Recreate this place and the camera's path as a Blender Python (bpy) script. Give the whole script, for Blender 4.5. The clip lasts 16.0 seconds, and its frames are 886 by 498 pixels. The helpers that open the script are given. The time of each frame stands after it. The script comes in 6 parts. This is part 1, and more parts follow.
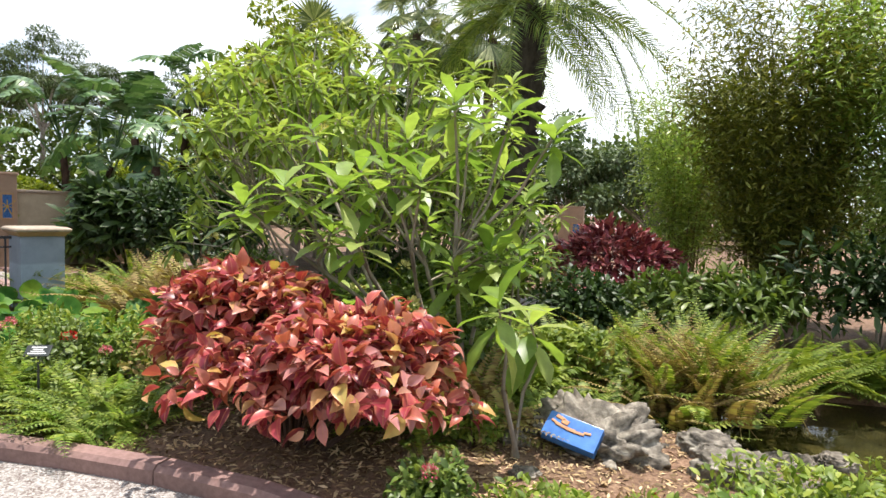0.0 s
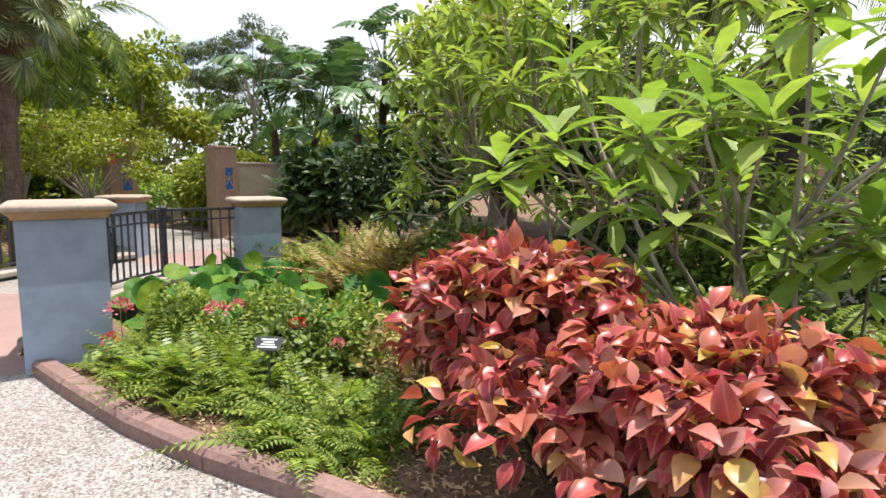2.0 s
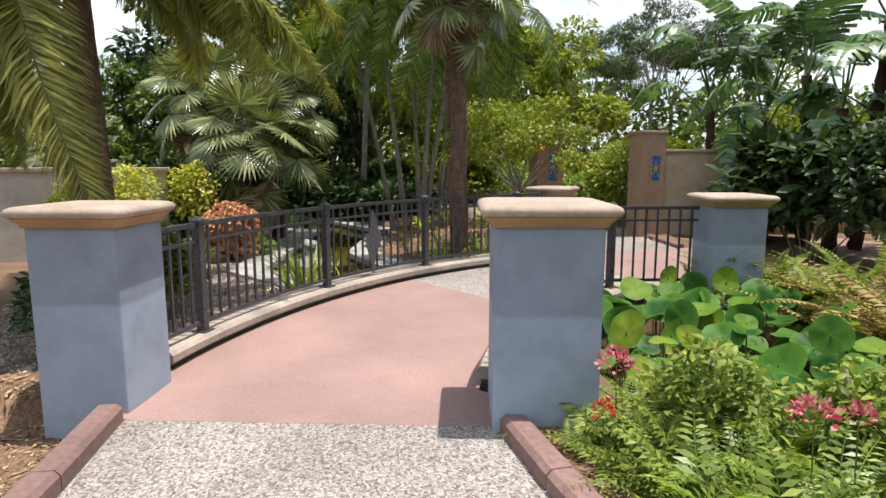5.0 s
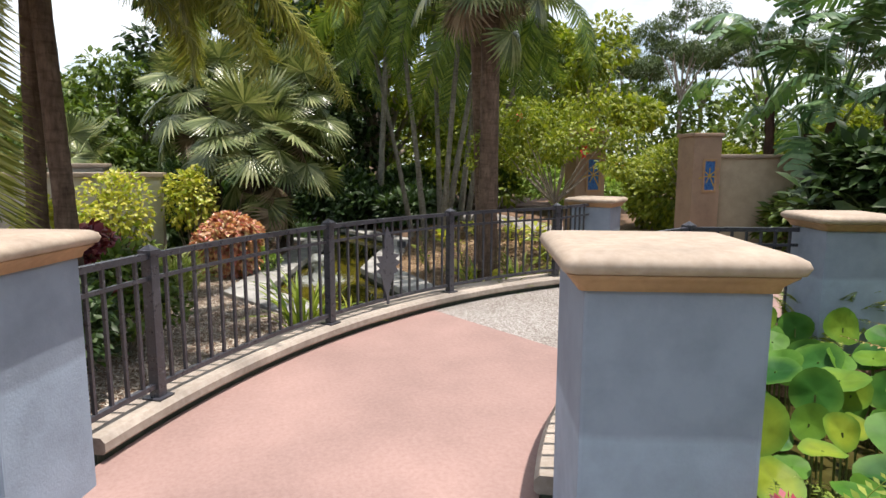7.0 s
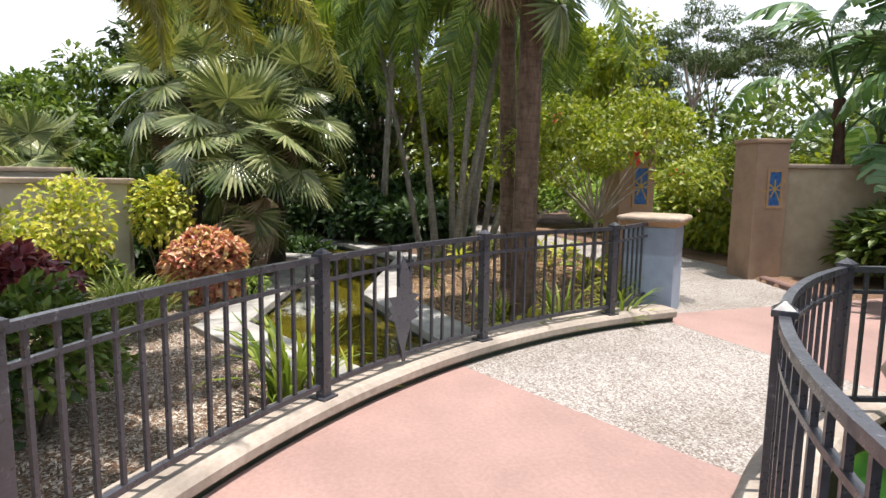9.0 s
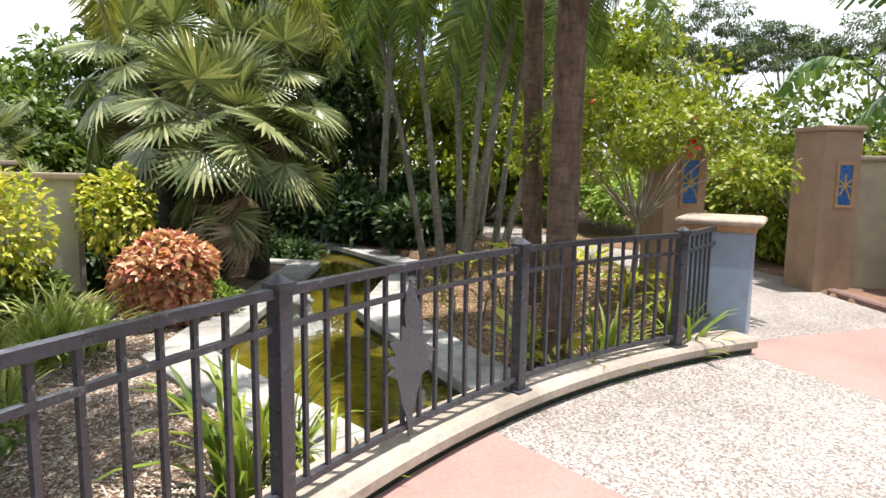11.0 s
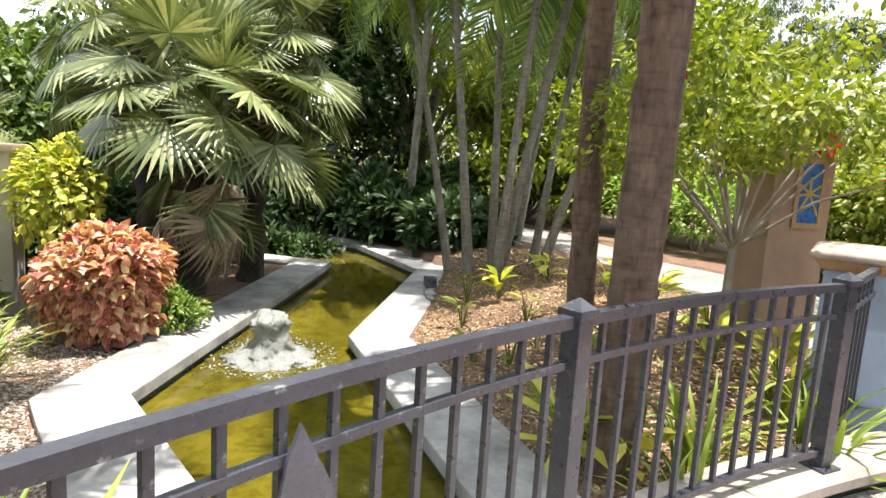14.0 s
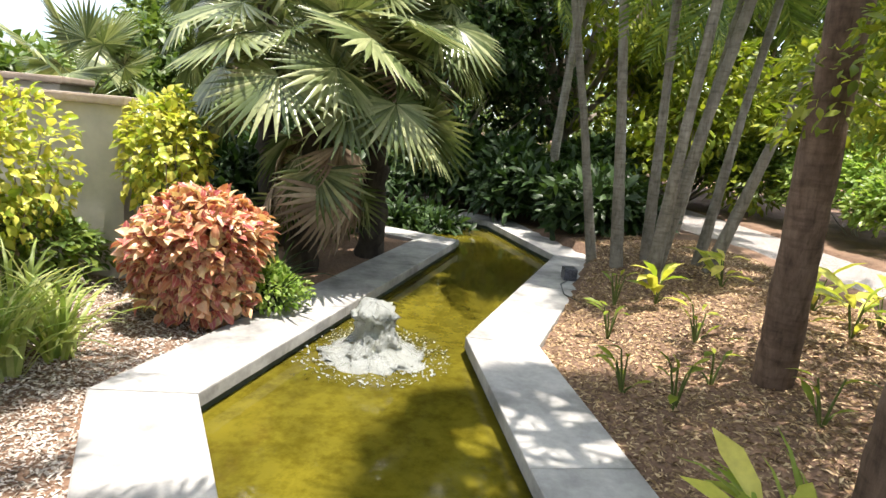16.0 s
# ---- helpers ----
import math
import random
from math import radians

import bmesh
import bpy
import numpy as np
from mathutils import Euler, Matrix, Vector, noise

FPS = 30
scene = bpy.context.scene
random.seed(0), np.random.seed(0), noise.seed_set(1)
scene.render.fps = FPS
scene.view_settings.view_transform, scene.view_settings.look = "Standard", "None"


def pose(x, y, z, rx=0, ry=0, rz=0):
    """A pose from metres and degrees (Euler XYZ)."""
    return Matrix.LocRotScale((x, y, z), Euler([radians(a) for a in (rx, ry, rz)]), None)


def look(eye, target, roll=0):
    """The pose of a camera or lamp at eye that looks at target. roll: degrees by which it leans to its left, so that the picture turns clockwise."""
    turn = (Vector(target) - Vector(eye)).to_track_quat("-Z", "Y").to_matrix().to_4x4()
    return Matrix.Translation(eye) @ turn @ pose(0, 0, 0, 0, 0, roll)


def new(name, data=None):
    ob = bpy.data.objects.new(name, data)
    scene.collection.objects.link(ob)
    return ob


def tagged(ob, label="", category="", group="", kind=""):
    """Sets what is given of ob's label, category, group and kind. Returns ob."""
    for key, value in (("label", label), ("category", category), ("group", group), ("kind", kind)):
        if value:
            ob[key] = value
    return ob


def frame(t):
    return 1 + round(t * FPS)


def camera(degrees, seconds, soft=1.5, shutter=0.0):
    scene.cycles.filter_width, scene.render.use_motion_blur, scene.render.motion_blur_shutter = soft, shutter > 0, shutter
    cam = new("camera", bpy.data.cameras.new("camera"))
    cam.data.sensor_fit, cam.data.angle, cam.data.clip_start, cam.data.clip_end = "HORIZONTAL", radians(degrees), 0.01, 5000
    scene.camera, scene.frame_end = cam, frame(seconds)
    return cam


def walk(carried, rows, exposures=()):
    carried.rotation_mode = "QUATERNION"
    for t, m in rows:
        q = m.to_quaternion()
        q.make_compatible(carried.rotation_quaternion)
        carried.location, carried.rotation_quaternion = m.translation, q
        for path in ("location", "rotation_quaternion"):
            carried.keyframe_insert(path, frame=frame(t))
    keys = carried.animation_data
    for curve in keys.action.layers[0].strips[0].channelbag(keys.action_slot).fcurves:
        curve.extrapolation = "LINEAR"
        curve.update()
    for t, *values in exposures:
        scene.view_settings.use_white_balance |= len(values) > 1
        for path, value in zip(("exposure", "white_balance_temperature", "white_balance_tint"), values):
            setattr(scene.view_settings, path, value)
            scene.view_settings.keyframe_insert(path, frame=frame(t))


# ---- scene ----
cam = camera(73.3, 16.0)
PATH = [
    (0, (1.429, 0.552, 1.464), (0.805, 2.448, 1.337), 1.8),
    (0.5, (1.232, 0.833, 1.427), (0.515, 2.693, 1.266), 1.2),
    (1, (0.961, 0.972, 1.401), (0.078, 2.756, 1.204), 0.9),
    (1.5, (0.684, 1.063, 1.417), (-0.315, 2.781, 1.192), 1.1),
    (2, (0.362, 1.284, 1.407), (-0.767, 2.915, 1.157), 0.3),
    (2.5, (-0.047, 1.364, 1.366), (-1.357, 2.855, 1.123), 0.2),
    (3, (-0.408, 1.489, 1.359), (-1.801, 2.898, 1.092), 0.7),
    (3.5, (-0.776, 1.589, 1.362), (-2.307, 2.846, 1.085), 0.2),
    (4, (-1.071, 1.536, 1.37), (-2.768, 2.557, 1.092), 1.5),
    (4.5, (-1.351, 1.595, 1.38), (-3.126, 2.471, 1.092), 1.1),
    (5, (-1.615, 1.656, 1.403), (-3.471, 2.34, 1.114), -0.0),
    (7.5, (-3.177, 2.006, 1.448), (-5.062, 2.62, 1.182), 0.1),
    (8, (-3.601, 2.02, 1.392), (-5.49, 2.635, 1.163), 0.0),
    (8.5, (-3.936, 2.103, 1.413), (-5.822, 2.724, 1.175), 0.6),
    (9, (-4.293, 2.204, 1.434), (-6.174, 2.836, 1.183), 0.8),
    (11.3, (-5.716, 2.59, 1.355), (-7.595, 3.227, 1.104), 0.8),
    (11.5, (-5.801, 2.652, 1.381), (-7.68, 3.29, 1.13), 1.4),
    (12, (-6.045, 2.721, 1.373), (-7.924, 3.355, 1.117), 1.6),
    (12.5, (-6.314, 2.884, 1.356), (-8.195, 3.515, 1.099), 2.0),
    (13, (-6.547, 3.001, 1.371), (-8.434, 3.61, 1.11), 2.5),
    (13.5, (-6.806, 3.053, 1.361), (-8.712, 3.595, 1.093), 3.1),
    (14, (-7.066, 3.176, 1.355), (-8.981, 3.682, 1.076), 3.5),
    (14.5, (-7.359, 3.249, 1.348), (-9.304, 3.611, 1.056), 3.2),
    (15, (-7.651, 3.224, 1.345), (-9.609, 3.484, 1.034), 4.6),
    (15.5, (-7.893, 3.303, 1.312), (-9.853, 3.501, 0.965), 4.8),
    (16, (-8.102, 3.368, 1.283), (-10.062, 3.431, 0.887), 5.1),
]
walk(cam, [(t, look(eye, target, roll)) for t, eye, target, roll in PATH],
     [(0, 0.72), (3, 0.62), (5, 0.46), (7.5, 0.5), (9, 0.72), (11.5, 1.0), (12.5, 1.16), (14, 1.44), (16, 1.36)])

# ---- world, sun and exposure ----
SUN = Vector((0.075, 0.205, 1.2)).normalized()
world = bpy.data.worlds.new("world")
scene.world = world
world.use_nodes = True
wn, wl = world.node_tree.nodes, world.node_tree.links
wn.clear()
sky = wn.new("ShaderNodeTexSky")
sky.sky_type = "NISHITA"
sky.sun_disc = False
sky.sun_elevation = math.asin(SUN.z)
sky.sun_rotation = math.atan2(SUN.x, SUN.y)
coord = wn.new("ShaderNodeTexCoord")
stretch = wn.new("ShaderNodeMapping")
stretch.inputs["Scale"].default_value = (1.0, 1.0, 2.6)
puff = wn.new("ShaderNodeTexNoise")
puff.inputs["Scale"].default_value = 1.7
puff.inputs["Detail"].default_value = 7
puff.inputs["Roughness"].default_value = 0.55
cover = wn.new("ShaderNodeValToRGB")
cover.color_ramp.elements[0].position = 0.40
cover.color_ramp.elements[1].position = 0.60
cloud = wn.new("ShaderNodeMixRGB")
cloud.inputs[2].default_value = (9.8, 10.2, 10.7, 1)
ground_sky = wn.new("ShaderNodeBackground")
ground_sky.inputs["Strength"].default_value = 0.11
wout = wn.new("ShaderNodeOutputWorld")
wl.new(coord.outputs["Generated"], stretch.inputs["Vector"])
wl.new(stretch.outputs["Vector"], puff.inputs["Vector"])
wl.new(puff.outputs["Fac"], cover.inputs["Fac"])
wl.new(cover.outputs["Color"], cloud.inputs["Fac"])
wl.new(sky.outputs["Color"], cloud.inputs[1])
wl.new(cloud.outputs["Color"], ground_sky.inputs["Color"])
wl.new(ground_sky.outputs["Background"], wout.inputs["Surface"])

sun = new("sun", bpy.data.lights.new("sun", "SUN"))
sun.data.energy = 4.5
sun.data.angle = radians(0.6)
sun.data.color = (1.0, 0.925, 0.86)
sun.matrix_world = look(SUN * 50, (0, 0, 0))


# ---- materials ----
def nodes_of(name, rough=0.6, spec=0.5, metal=0.0):
    m = bpy.data.materials.new(name)
    m.use_nodes = True
    nt = m.node_tree
    b = nt.nodes["Principled BSDF"]
    b.inputs["Roughness"].default_value = rough
    b.inputs["Metallic"].default_value = metal
    b.inputs["Specular IOR Level"].default_value = spec
    return m, nt, b


def ramp(nt, fac, stops):
    r = nt.nodes.new("ShaderNodeValToRGB")
    r.color_ramp.elements[0].position, r.color_ramp.elements[0].color = stops[0][0], (*stops[0][1], 1)
    r.color_ramp.elements[1].position, r.color_ramp.elements[1].color = stops[-1][0], (*stops[-1][1], 1)
    for p, c in stops[1:-1]:
        e = r.color_ramp.elements.new(p)
        e.color = (*c, 1)
    nt.links.new(fac, r.inputs["Fac"])
    return r.outputs["Color"]


def noise_tex(nt, scale, detail=4, rough=0.55, stretch=None):
    c = nt.nodes.new("ShaderNodeTexCoord")
    t = nt.nodes.new("ShaderNodeTexNoise")
    t.inputs["Scale"].default_value = scale
    t.inputs["Detail"].default_value = detail
    t.inputs["Roughness"].default_value = rough
    if stretch:
        mp = nt.nodes.new("ShaderNodeMapping")
        mp.inputs["Scale"].default_value = stretch
        nt.links.new(c.outputs["Object"], mp.inputs["Vector"])
        nt.links.new(mp.outputs["Vector"], t.inputs["Vector"])
    else:
        nt.links.new(c.outputs["Object"], t.inputs["Vector"])
    return t.outputs["Fac"]


def voronoi_tex(nt, scale, output="Color", feature="F1"):
    c = nt.nodes.new("ShaderNodeTexCoord")
    t = nt.nodes.new("ShaderNodeTexVoronoi")
    t.feature = feature
    t.inputs["Scale"].default_value = scale
    nt.links.new(c.outputs["Object"], t.inputs["Vector"])
    return t.outputs[output]


def mix(nt, a, b, fac, mode="MIX"):
    n = nt.nodes.new("ShaderNodeMixRGB")
    n.blend_type = mode
    for k, v in ((0, fac), (1, a), (2, b)):
        if isinstance(v, (int, float)):
            n.inputs[k].default_value = v
        elif isinstance(v, tuple):
            n.inputs[k].default_value = (*v, 1)
        else:
            nt.links.new(v, n.inputs[k])
    return n.outputs["Color"]


def bump(nt, b, height, strength=0.4, distance=0.01):
    n = nt.nodes.new("ShaderNodeBump")
    n.inputs["Strength"].default_value = strength
    n.inputs["Distance"].default_value = distance
    nt.links.new(height, n.inputs["Height"])
    nt.links.new(n.outputs["Normal"], b.inputs["Normal"])


def speckled(name, stops, scale, stain_and_dapple=0.0, rough=0.8, relief=0.4, broad=1.2):
    """Grain of one scale coloured by stops, under broad stains, which on the coping also paint dappled shade."""
    m, nt, b = nodes_of(name, rough)
    grain = noise_tex(nt, scale, 6, 0.65)
    col = ramp(nt, grain, stops)
    if stain_and_dapple:
        s = ramp(nt, noise_tex(nt, broad, 5, 0.6), [(0.28, (1 - stain_and_dapple * 1.25,) * 3), (0.66, (1.04, 1.03, 1.02))])
        col = mix(nt, col, s, 1.0, "MULTIPLY")
    nt.links.new(col, b.inputs["Base Color"])
    bump(nt, b, grain, relief, 0.006)
    return m


def aggregate(name):
    """Exposed pebbles in pale cement."""
    m, nt, b = nodes_of(name, 0.75)
    tone = voronoi_tex(nt, 85.0)
    sep = nt.nodes.new("ShaderNodeSeparateColor")
    nt.links.new(tone, sep.inputs["Color"])
    col = ramp(nt, sep.outputs["Red"], [(0.0, (0.14, 0.10, 0.082)), (0.3, (0.265, 0.232, 0.215)), (0.55, (0.355, 0.335, 0.317)), (1.0, (0.51, 0.49, 0.466))])
    joint = ramp(nt, voronoi_tex(nt, 85.0, "Distance", "DISTANCE_TO_EDGE"), [(0.03, (0.62, 0.6, 0.56)), (0.14, (1, 1, 1))])
    col = mix(nt, col, joint, 0.8, "MULTIPLY")
    dirt = ramp(nt, noise_tex(nt, 1.1, 6, 0.62), [(0.32, (0.74, 0.72, 0.69)), (0.6, (1, 1, 1))])
    col = mix(nt, col, dirt, 1.0, "MULTIPLY")
    nt.links.new(col, b.inputs["Base Color"])
    bump(nt, b, voronoi_tex(nt, 85.0, "Distance"), 0.5, 0.004)
    return m


def foliage(name, stops, rough=0.42, through_light=0.3, rim=None, rim_from=0.55):
    """Leaves whose tone varies from leaf to leaf, and which let some light through."""
    m, nt, b = nodes_of(name, rough, 0.4)
    geo = nt.nodes.new("ShaderNodeNewGeometry")
    info = nt.nodes.new("ShaderNodeObjectInfo")
    both = nt.nodes.new("ShaderNodeMath")
    both.operation = "ADD"
    nt.links.new(geo.outputs["Random Per Island"], both.inputs[0])
    nt.links.new(info.outputs["Random"], both.inputs[1])
    part_of = nt.nodes.new("ShaderNodeMath")
    part_of.operation = "FRACT"
    nt.links.new(both.outputs[0], part_of.inputs[0])
    col = ramp(nt, part_of.outputs[0], stops)
    if rim:
        at = nt.nodes.new("ShaderNodeAttribute")
        at.attribute_name = "margin"
        edge = ramp(nt, at.outputs["Fac"], [(rim_from, (0, 0, 0)), (1.0, (0.75, 0.75, 0.75))])
        col = mix(nt, col, rim, edge)
        vein = ramp(nt, at.outputs["Fac"], [(0.0, (0.5, 0.5, 0.5)), (0.10, (0, 0, 0))])
        col = mix(nt, col, rim, vein)
    blotch = ramp(nt, noise_tex(nt, 9.0, 4, 0.6), [(0.3, (0.72, 0.72, 0.72)), (0.7, (1.12, 1.12, 1.12))])
    col = mix(nt, col, blotch, 1.0, "MULTIPLY")
    nt.links.new(col, b.inputs["Base Color"])
    tr = nt.nodes.new("ShaderNodeBsdfTranslucent")
    nt.links.new(mix(nt, col, (1.0, 1.05, 0.55), 1.0, "MULTIPLY"), tr.inputs["Color"])
    sh = nt.nodes.new("ShaderNodeMixShader")
    sh.inputs[0].default_value = through_light
    nt.links.new(b.outputs[0], sh.inputs[1])
    nt.links.new(tr.outputs[0], sh.inputs[2])
    nt.links.new(sh.outputs[0], nt.nodes["Material Output"].inputs["Surface"])
    return m


def bark(name, dark, light, rings=0.0, scale=14.0):
    m, nt, b = nodes_of(name, 0.85, 0.25)
    grain = noise_tex(nt, scale, 7, 0.65, (1, 1, 0.35))
    col = ramp(nt, grain, [(0.3, dark), (0.7, light)])
    h = grain
    if rings:
        scar = noise_tex(nt, rings * 1.6, 5, 0.6, (0.7, 0.7, 3.2))
        crack = noise_tex(nt, rings * 5.0, 4, 0.6, (1.6, 1.6, 0.25))
        col = mix(nt, col, ramp(nt, scar, [(0.36, (0.6, 0.58, 0.56)), (0.52, (1, 1, 1))]), 0.75, "MULTIPLY")
        col = mix(nt, col, ramp(nt, crack, [(0.34, (0.55, 0.53, 0.5)), (0.46, (1, 1, 1))]), 0.6, "MULTIPLY")
        h = mix(nt, scar, crack, 0.5)
    col = mix(nt, col, ramp(nt, noise_tex(nt, 2.2, 5), [(0.35, (0.7, 0.68, 0.66)), (0.65, (1, 1, 1))]), 1.0, "MULTIPLY")
    nt.links.new(col, b.inputs["Base Color"])
    bump(nt, b, h, 0.6, 0.015)
    return m


def stucco(name, low, high, split=None, dirt=0.25, rough=0.8):
    """Painted stucco; where split is given, the paint changes from low to high at that height above the object's origin."""
    m, nt, b = nodes_of(name, rough, 0.3)
    if split is None:
        col = ramp(nt, noise_tex(nt, 2.0, 6, 0.6), [(0.3, low), (0.7, high)])
    else:
        c = nt.nodes.new("ShaderNodeTexCoord")
        s = nt.nodes.new("ShaderNodeSeparateXYZ")
        nt.links.new(c.outputs["Object"], s.inputs[0])
        wob = nt.nodes.new("ShaderNodeMath")
        wob.operation = "MULTIPLY_ADD"
        nt.links.new(noise_tex(nt, 7.0, 4), wob.inputs[0])
        wob.inputs[1].default_value = 0.035
        nt.links.new(s.outputs["Z"], wob.inputs[2])
        col = ramp(nt, wob.outputs[0], [(split, low), (split + 0.03, high)])
    col = mix(nt, col, ramp(nt, noise_tex(nt, 3.4, 6, 0.66), [(0.28, (1 - dirt,) * 3), (0.6, (1, 1, 1))]), 1.0, "MULTIPLY")
    nt.links.new(col, b.inputs["Base Color"])
    bump(nt, b, noise_tex(nt, 85.0, 4, 0.6), 0.35, 0.004)
    return m


def painted_metal(name, base, worn):
    m, nt, b = nodes_of(name, 0.3, 0.6)
    chips = ramp(nt, noise_tex(nt, 21.0, 8, 0.78), [(0.58, base), (0.63, tuple(0.6 * u + 0.4 * v for u, v in zip(base, worn))), (0.70, worn)])
    grime = ramp(nt, noise_tex(nt, 70.0, 5, 0.7), [(0.35, (0.75, 0.7, 0.64)), (0.6, (1, 1, 1))])
    chips = mix(nt, chips, grime, 1.0, "MULTIPLY")
    nt.links.new(ramp(nt, noise_tex(nt, 14.0, 6, 0.7), [(0.35, (0.22, 0.22, 0.22)), (0.7, (0.5, 0.5, 0.5))]), b.inputs["Roughness"])
    haze = ramp(nt, noise_tex(nt, 5.0, 4), [(0.3, (0.8, 0.8, 0.8)), (0.7, (1.15, 1.15, 1.15))])
    nt.links.new(mix(nt, chips, haze, 1.0, "MULTIPLY"), b.inputs["Base Color"])
    bump(nt, b, noise_tex(nt, 60.0, 3), 0.12, 0.002)
    return m


def murky(name, shallow, deep, rough=0.04, ripple=0.12):
    m, nt, b = nodes_of(name, rough, 0.5)
    b.inputs["IOR"].default_value = 1.33
    col = ramp(nt, noise_tex(nt, 0.9, 6, 0.62), [(0.34, deep), (0.62, shallow)])
    fine = ramp(nt, noise_tex(nt, 7.0, 6, 0.7), [(0.36, (0.62, 0.6, 0.5)), (0.58, (1, 1, 1))])
    nt.links.new(mix(nt, col, fine, 1.0, "MULTIPLY"), b.inputs["Base Color"])
    bump(nt, b, noise_tex(nt, 9.0, 3, 0.5), ripple, 0.02)
    return m


PEBBLES = aggregate("exposed_aggregate")
PINK = speckled("pink_concrete", [(0.2, (0.29, 0.178, 0.155)), (0.55, (0.355, 0.232, 0.206)), (0.9, (0.41, 0.285, 0.258))], 38.0, 0.26, 0.72, 0.12, 0.8)
KERB_PINK = speckled("kerb_concrete", [(0.25, (0.170, 0.098, 0.085)), (0.75, (0.306, 0.191, 0.170))], 30.0, 0.3, 0.8, 0.3)
# Strong blotches: weathering plus dappled palm shade painted into the colour.
COPING = speckled("coping_concrete", [(0.25, (0.383, 0.374, 0.352)), (0.75, (0.505, 0.497, 0.466))], 24.0, 0.5, 0.8, 0.25, 2.4)
FENCE_KERB = speckled("cast_stone_kerb", [(0.25, (0.340, 0.282, 0.228)), (0.75, (0.488, 0.429, 0.373))], 24.0, 0.4, 0.8, 0.3, 2.2)
CAP_STONE = speckled("cast_stone_cap", [(0.25, (0.353, 0.275, 0.207)), (0.75, (0.481, 0.393, 0.314))], 26.0, 0.3, 0.75, 0.3, 3.0)
CAP_EDGE = speckled("ochre_cap_moulding", [(0.25, (0.339, 0.207, 0.109)), (0.75, (0.452, 0.291, 0.159))], 26.0, 0.3, 0.75, 0.3, 3.0)
BLUE = stucco("blue_stucco", (0.326, 0.395, 0.492), (0.246, 0.291, 0.361), 0.62)
TAN = stucco("tan_stucco", (0.320, 0.216, 0.152), (0.376, 0.264, 0.184))
CREAM = stucco("cream_stucco", (0.413, 0.345, 0.240), (0.495, 0.413, 0.298))
PALE = stucco("pale_stucco", (0.464, 0.432, 0.384), (0.544, 0.512, 0.464))
STEEL = painted_metal("blue_grey_painted_steel", (0.048, 0.050, 0.064), (0.27, 0.28, 0.31))
PLATE = painted_metal("grey_steel_plate", (0.075, 0.08, 0.10), (0.2, 0.2, 0.21))
MULCH = speckled("bark_mulch", [(0.25, (0.050, 0.029, 0.018)), (0.5, (0.198, 0.117, 0.072)), (0.78, (0.378, 0.261, 0.171))], 42.0, 0.35, 0.95, 0.9, 1.5)
POOL_WATER = murky("olive_pool_water", (0.130, 0.110, 0.011), (0.065, 0.057, 0.008), 0.04, 0.10)
POND_WATER = murky("dark_pond_water", (0.075, 0.065, 0.02), (0.03, 0.03, 0.014), 0.04, 0.08)
# Algae-dark pool wall; the same dark paints the gap shade under kerb copings.
POOL_WALL = speckled("algae_stain_and_gap_shade", [(0.3, (0.015, 0.028, 0.02)), (0.7, (0.05, 0.07, 0.045))], 16.0, 0.3, 0.6, 0.3)
FOAM, _nt, _b = nodes_of("foaming_water", 0.25, 0.5)
_b.inputs["Base Color"].default_value = (0.60, 0.63, 0.58, 1)
_b.inputs["Transmission Weight"].default_value = 0.6
bump(_nt, _b, noise_tex(_nt, 38.0, 5, 0.7), 0.9, 0.02)
ROCK = speckled("weathered_limestone", [(0.30, (0.04, 0.034, 0.027)), (0.5, (0.20, 0.175, 0.14)), (0.72, (0.50, 0.46, 0.38))], 13.0, 0.4, 0.9, 1.0, 3.0)
PLAQUE = speckled("blue_glazed_tile", [(0.3, (0.03, 0.13, 0.42)), (0.7, (0.07, 0.22, 0.58))], 12.0, 0.15, 0.25, 0.05)
RUST_PAINT = speckled("orange_relief", [(0.3, (0.42, 0.17, 0.06)), (0.7, (0.55, 0.26, 0.1))], 12.0, 0.15, 0.5, 0.05)
SIGN_BLACK = speckled("black_sign_plastic", [(0.3, (0.02, 0.025, 0.022)), (0.7, (0.04, 0.048, 0.044))], 20.0, 0.2, 0.35, 0.05)
SIGN_WHITE = speckled("white_lettering", [(0.3, (0.7, 0.7, 0.68)), (0.7, (0.8, 0.8, 0.78))], 20.0, 0.1, 0.5, 0.02)
BRONZE = speckled("bronze_fitting", [(0.3, (0.06, 0.035, 0.02)), (0.7, (0.12, 0.075, 0.045))], 20.0, 0.2, 0.45, 0.1)
ART_BLUE = speckled("blue_mosaic_tile", [(0.3, (0.025, 0.06, 0.22)), (0.5, (0.05, 0.15, 0.40)), (0.8, (0.12, 0.28, 0.50))], 30.0, 0.1, 0.25, 0.05)
ART_YELLOW = speckled("yellow_mosaic_tile", [(0.3, (0.45, 0.28, 0.05)), (0.7, (0.62, 0.45, 0.12))], 18.0, 0.1, 0.25, 0.05)

G_MID = foliage("mid_green_leaves", [(0, (0.059, 0.104, 0.018)), (0.5, (0.116, 0.181, 0.030)), (1, (0.215, 0.278, 0.054))])
G_BRIGHT = foliage("bright_green_leaves", [(0, (0.172, 0.280, 0.056)), (0.5, (0.280, 0.412, 0.083)), (1, (0.473, 0.559, 0.165))], 0.36, 0.5)
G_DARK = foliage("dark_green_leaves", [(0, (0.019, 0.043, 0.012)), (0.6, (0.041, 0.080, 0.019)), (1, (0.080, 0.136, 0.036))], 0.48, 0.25)
